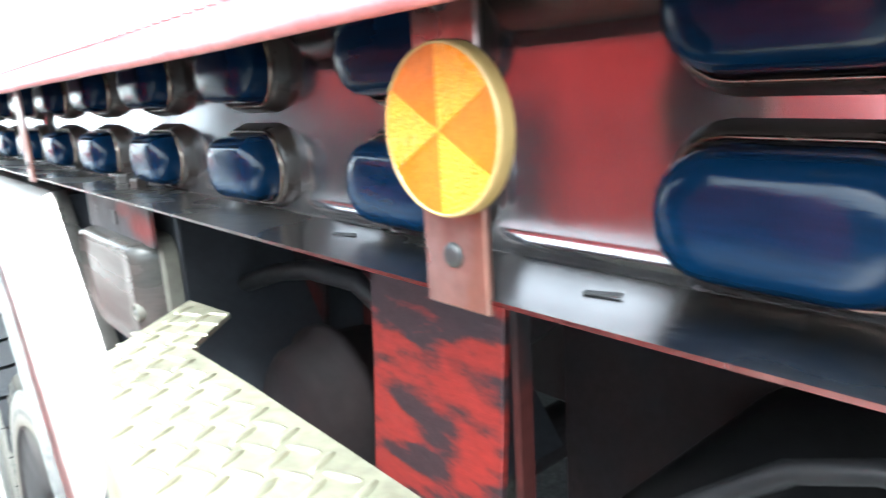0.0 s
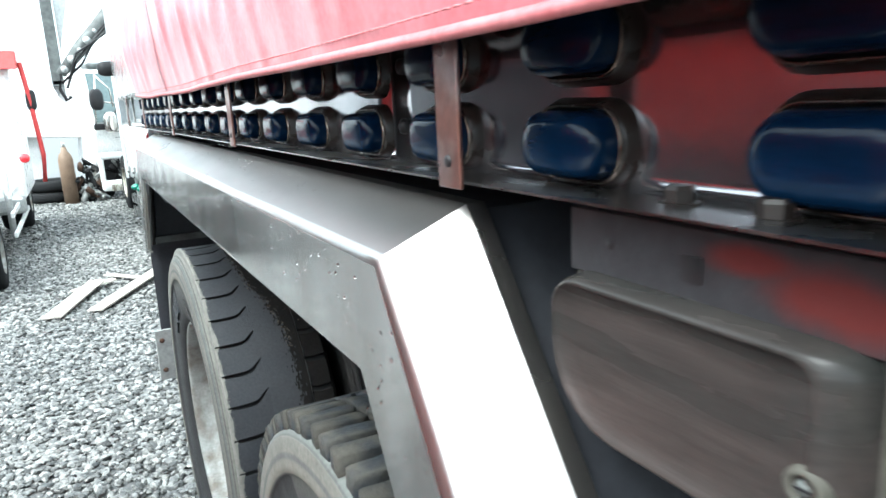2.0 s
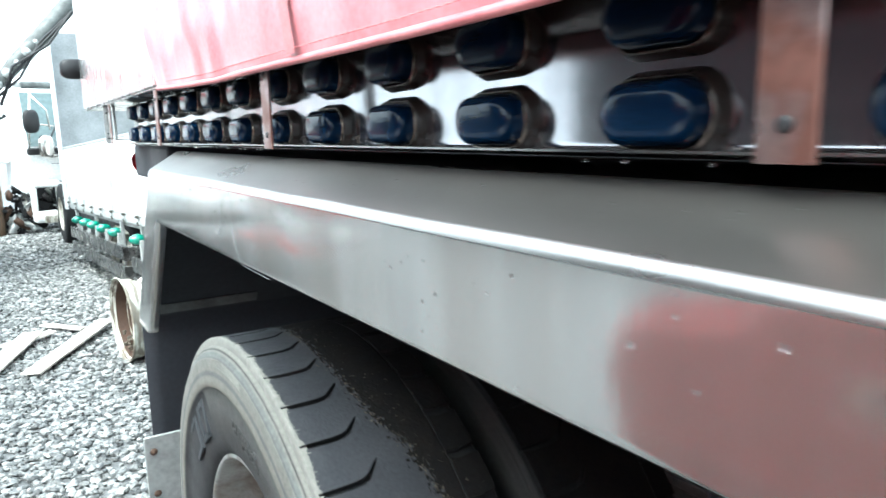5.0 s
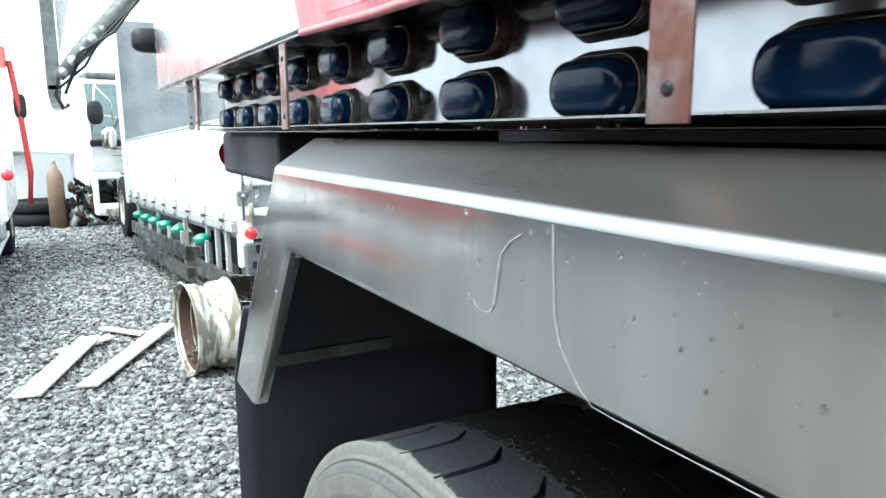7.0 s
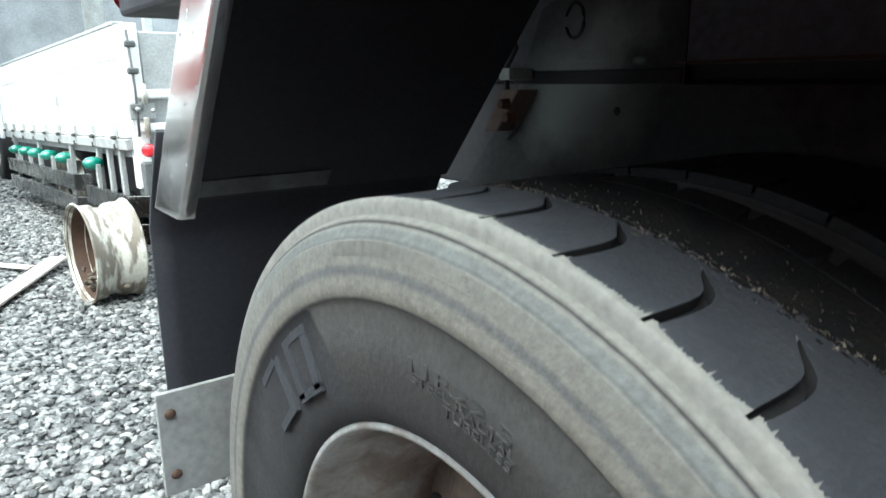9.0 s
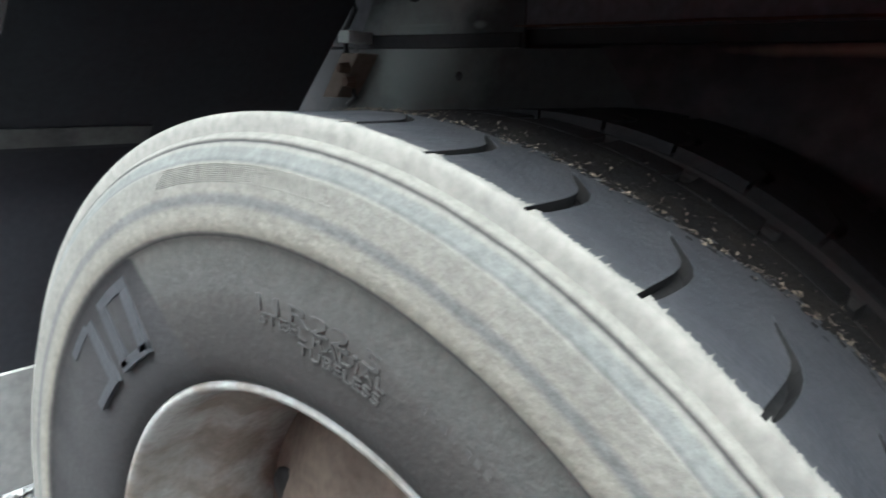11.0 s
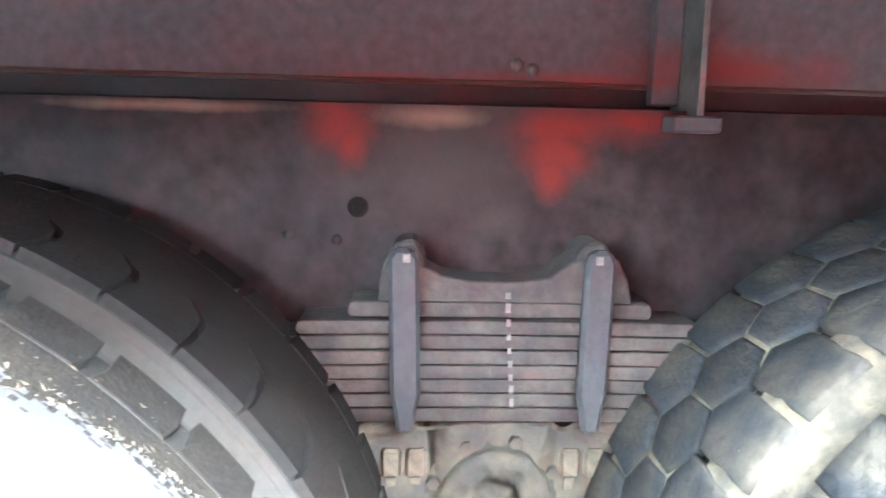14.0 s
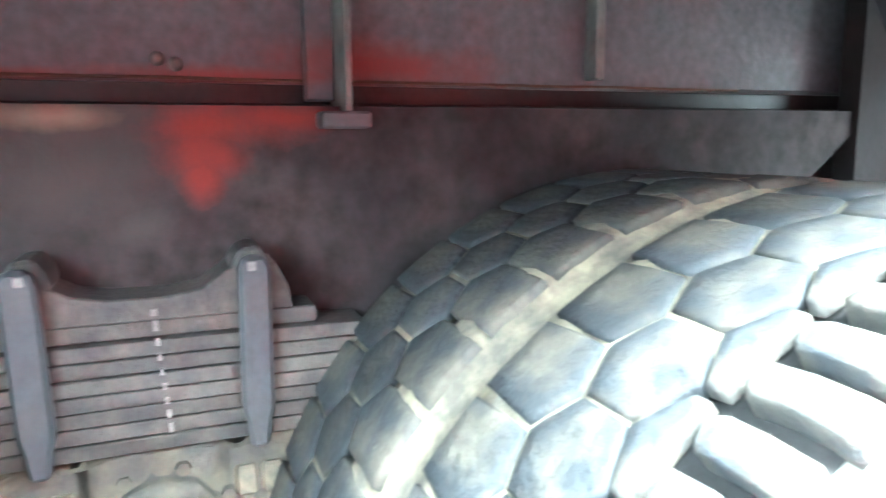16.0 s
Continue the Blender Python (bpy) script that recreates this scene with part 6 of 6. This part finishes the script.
ft("far_cab", prism([(L_ + 0.35, 0.5), (L_ + 2.3, 0.5), (L_ + 2.3, 1.2), (L_ + 2.1, 2.0), (L_ + 0.4, 2.05)], 0.45, 2.2, "x", 0.03), WHITE, "white cab")
ft("inner_bracket", boxed(0.35, 0.40, 0.6, 0.64, 1.3, 1.75, 0.005), GALV)

# ---- stripped white cab facing the yard ----
cab = thing("cab", "stripped white truck cab with open bumper and greenish windscreen", "truck cab", (0.50, 13.6, 0.0), rz=8)
part("shell", prism([(0.0, 0.75), (-0.12, 1.15), (0.05, 1.25), (0.35, 2.15), (1.6, 2.2), (1.6, 0.6), (0.1, 0.55)], -0.42, 1.6, "x", 0.04), WHITE, cab, "white cab shell")
part("windscreen", prism([(0.03, 1.28), (0.33, 2.08), (0.345, 2.08), (0.045, 1.28)], -0.34, 1.5, "x"), WINDSCREEN, cab, "greenish windscreen").location.y = -0.03
part("panel", boxed(-0.4, 1.55, -0.16, -0.10, 1.16, 1.26, 0.02), BLACK, cab, "black cowl")
part("wiper", tube([(-0.1, -0.02, 1.30), (0.15, 0.1, 1.75)], 0.012, 6), BLACK, cab)
part("bumper", boxed(-0.42, 0.16, -0.30, -0.12, 0.17, 0.34, 0.04, 2), WHITE, cab, "white bumper")
part("bumper_scuff", boxed(-0.30, 0.08, -0.318, -0.296, 0.165, 0.275, 0.010, 2), WHITE_OLD, cab, "yellowed rusty scuff on the bumper")
part("bumper_side", boxed(-0.42, -0.355, -0.28, -0.10, 0.30, 0.78, 0.03, 2), WHITE, cab)
part("bumper_side", prism([(-0.085, 0.31), (0.16, 0.31), (0.10, 0.70), (-0.085, 0.78)], -0.27, -0.10, "y", 0.01), WHITE, cab)
part("bumper_top", boxed(-0.42, -0.05, -0.28, -0.10, 0.685, 0.79, 0.03, 2), WHITE, cab)
part("door_seam", boxed(-0.10, 0.5, -0.135, -0.118, 1.02, 1.03), FRAME_GREY, cab)
for pts in (((-0.36, -0.12, 1.25), (-0.27, -0.10, 2.05)), ((-0.30, -0.25, 2.02), (-0.12, -0.30, 1.80), (-0.10, -0.30, 1.52)), ((-0.25, -0.30, 1.60), (0.06, -0.2, 1.56))):
    part("mirror_stay", tube(list(pts), 0.013, 6), CHROME, cab, "", True)
part("roof_cap", boxed(-0.30, 1.3, 0.34, 0.9, 2.16, 2.25, 0.03, 2), FRAME_GREY, cab, "grey roof edge")
for i in range(16):
    random.seed(50 + i)
    x, z = random.uniform(-0.28, 0.1), random.uniform(0.3, 0.68)
    part("engine_part", tube([(x, -0.08, z), (x + random.uniform(-0.08, 0.08), -0.06, z + random.uniform(-0.1, 0.1)), (x + random.uniform(-0.1, 0.1), 0.0, z + random.uniform(-0.1, 0.1))], random.uniform(0.012, 0.035), 6), BLACK if i % 3 else GALV, cab, "", True)
part("radiator", boxed(-0.35, 0.6, 0.0, 0.05, 0.25, 0.78), BLACK, cab)
for x, z, c in ((-0.33, 1.64, BLACK), (-0.17, 1.28, CHROME)):
    part("mirror", rings_mesh([[(x + 0.10 * s * u, -0.35 + 0.05 * k, z + 0.165 * s * v) for u, v in rounded(2, 2, 0.7, 5)] for k, s in ((0, 0.75), (0.5, 1), (1.6, 1), (2.2, 0.8))], True, True), c, cab, "door mirror", True)
part("mirror_arm", tube([(-0.22, -0.3, 1.16), (-0.1, -0.2, 1.12), (0.1, -0.1, 1.14)], 0.012, 6), CHROME, cab, "", True)
simple_wheel(cab, 0.5, -0.40, -0.14, 0.36)
simple_wheel(cab, 0.5, 1.30, 1.56, 0.36)

# ---- raised white body with pole, and hydraulic jib ----
raised = thing("tipper_body", "raised white tipper body with dark edge post", "tipper body", (-0.42, 13.0, 0.0))
part("panel", prism([(-2.2, 1.2), (0.34, 1.02), (0.62, 1.75), (0.2, 2.2), (-2.2, 4.6)], 1.6, 2.6, "y", 0.02), WHITE, raised, "white raised panel")
part("prop", boxed(-0.6, -0.3, 1.9, 2.2, 0.0, 1.3, 0.02), WHITE, raised, "white prop")
part("edge_post", boxed(0.10, 0.22, -3.2, -3.0, 1.75, 4.2, 0.01), FRAME_GREY, raised, "dark steel edge post")
part("post_plate", prism([(0.23, 2.1), (0.75, 4.2), (0.23, 4.2)], -3.15, -3.05, "y"), GALV, raised, "grey slanted plate")
part("post_foot", boxed(0.10, 0.22, -3.2, 1.7, 1.75, 1.80), BOARD, raised)
jib = thing("crane_jib", "grey hydraulic crane jib with hoses", "crane jib", (0.0, 9.6, 0.0))
JB = [(-0.22, 0, 1.86), (0.0, 0, 2.12), (0.22, 0, 2.36), (0.55, 0, 2.75), (1.1, 0, 3.4)]
part("boom", tube(JB, [0.05, 0.075, 0.08, 0.085, 0.09], 12), FRAME_GREY, jib, "grey boom", True)
for k in range(3):
    part("hose", tube([(x + 0.05 * math.sin(3 * i + k), -0.10 - 0.02 * k, z - 0.10 - 0.06 * math.sin(i * 2.0 + k)) for i, (x, y, z) in enumerate(JB)], 0.014, 6), BLACK, jib, "black hydraulic hose", True)
for k in range(5):
    t = 0.1 + 0.2 * k
    part("collar", ball((-0.22 + 0.44 * t, -0.02, 1.86 + 0.5 * t), 0.09 if k % 2 else 0.07, (0.6, 1, 0.6)), GALV, jib, "", True)
part("hook", tube([(-0.22, 0, 1.86), (-0.25, 0, 1.7), (-0.2, 0, 1.58), (-0.15, 0, 1.62)], 0.02, 8), BLACK, jib, "", True)
part("column", tube([(1.1, 0, 3.4), (1.25, 0.6, 2.6), (1.3, 0.7, 0.0)], 0.10, 10), GALV, jib, "", True)

# ---- loose things on the gravel ----
def loose_rim():
    w = thing("steel_wheel", "rusty loose steel truck wheel lying upright on the gravel", "wheel rim", (0.265, 6.20, 0.0), rz=6)
    R0 = 0.262
    prof = [(0.0, R0), (0.004, R0 + 0.006), (0.014, R0), (0.024, R0 - 0.012), (0.08, R0 - 0.014), (0.098, R0 - 0.030), (0.135, R0 - 0.032), (0.155, R0 - 0.016), (0.165, R0 - 0.010), (0.225, R0 - 0.011), (0.238, R0 - 0.002), (0.248, R0 + 0.005), (0.252, R0)]
    outer = part("barrel", lathe(prof, 56), WHITE_OLD, w, "chipped white rim barrel", True, pose(0, 0, R0 + 0.004))
    solid(outer, 0.007, -1)
    part("inner_face", lathe([(0.012, R0 - 0.012), (0.06, R0 - 0.028), (0.14, R0 - 0.046), (0.20, R0 - 0.06), (0.22, R0 - 0.09), (0.225, 0.11), (0.225, 0.0)], 56), RUST, w, "rusty brown wheel disc", True, pose(0, 0, R0 + 0.004))
    rng_ = random.Random(4)
    bm = bmesh.new()
    for _ in range(60):
        ball((rng_.uniform(0.02, 0.16), rng_.gauss(-0.02, 0.07), 0.07 + rng_.uniform(0, 0.10)), rng_.uniform(0.008, 0.02), (1, 1, 0.7), 6, bm)
    tagged(part("dry_leaves", bm, LEAF, w), "dry leaves inside the wheel", kind="stuff")
    nut = part("bolt_hole", lathe([(0.2235, 0.0), (0.2235, 0.014)], 10), BLACK, w, "", False, pose(0, 0.15, R0))
    for k in range(1, 8):
        again(nut, pose(0, 0.15 * math.cos(k * math.pi / 4), R0 + 0.15 * math.sin(k * math.pi / 4)), w)


loose_rim()


def plank(x, y, length, width, rz, rx=1.5):
    bm = prism([(-width / 2, 0), (width / 2, 0.01), (width / 2 * 0.95, length * 0.97), (width * 0.1, length), (-width * 0.1, length * 0.975), (-width / 2, length)], 0.0, 0.012, "z")
    ob = part("plank", bm, WOOD, None)
    ob.matrix_basis = pose(x, y, 0.032, rx, 0, rz)
    tagged(ob, "weathered pale wooden plank lying on the gravel", "plank", "planks on the gravel")


plank(-0.245, 6.16, 1.10, 0.11, -29)
plank(-0.52, 6.15, 0.98, 0.13, -20)
plank(-0.38, 6.88, 0.36, 0.09, -62, 2.5)
plank(0.12, 7.05, 0.36, 0.06, 42)

for k in range(2):
    tyre_ = part("tyre", lathe([(0.02, 0.24), (0.0, 0.33), (0.02, 0.40), (0.05, 0.42), (0.13, 0.42), (0.16, 0.40), (0.18, 0.33), (0.16, 0.24), (0.02, 0.24)], 40), RUBBER_DARK, None, "", True)
    tyre_.matrix_basis = pose(-0.62 + 0.02 * k, 14.1, 0.02 + 0.18 * k, 0, -90, 0)
    tagged(tyre_, "old black tyre in a stack on the gravel", "tyre", "stacked tyres")
bot = thing("gas_cylinder", "brown gas cylinder standing on the gravel", "gas cylinder", (-0.36, 13.5, 0.0))
part("body", tube([(0, 0, 0.0), (0, 0, 0.72), (0, 0, 0.80), (0, 0, 0.85), (0, 0, 0.92)], [0.11, 0.11, 0.09, 0.05, 0.04], 20), material("brown_cylinder_paint", (0.22, 0.15, 0.10), 0.6, 0, (0.14, 0.09, 0.06), 8, 0.7), bot, "", True)
part("valve", tube([(0, 0, 0.92), (0, 0, 1.0)], 0.025, 10), GALV, bot, "", True)
scrap = thing("scrap_heap", "dark heap of scrap engine parts and hoses", "scrap", (0.0, 13.5, 0.0))
for i in range(26):
    r_ = random.Random(i + 90)
    x, z = r_.uniform(-0.22, 0.12), r_.uniform(0.05, 0.75) * (1 - i / 60)
    part("scrap_part", tube([(x, 0, z), (x + r_.uniform(-0.1, 0.1), r_.uniform(-0.1, 0.1), max(0.03, z + r_.uniform(-0.2, 0.15))), (x + r_.uniform(-0.14, 0.14), r_.uniform(-0.1, 0.1), max(0.03, z - r_.uniform(0.0, 0.3)))], r_.uniform(0.015, 0.06), 7), (BLACK, GALV, RUBBER_DARK, RUST)[i % 4], scrap, "", True)
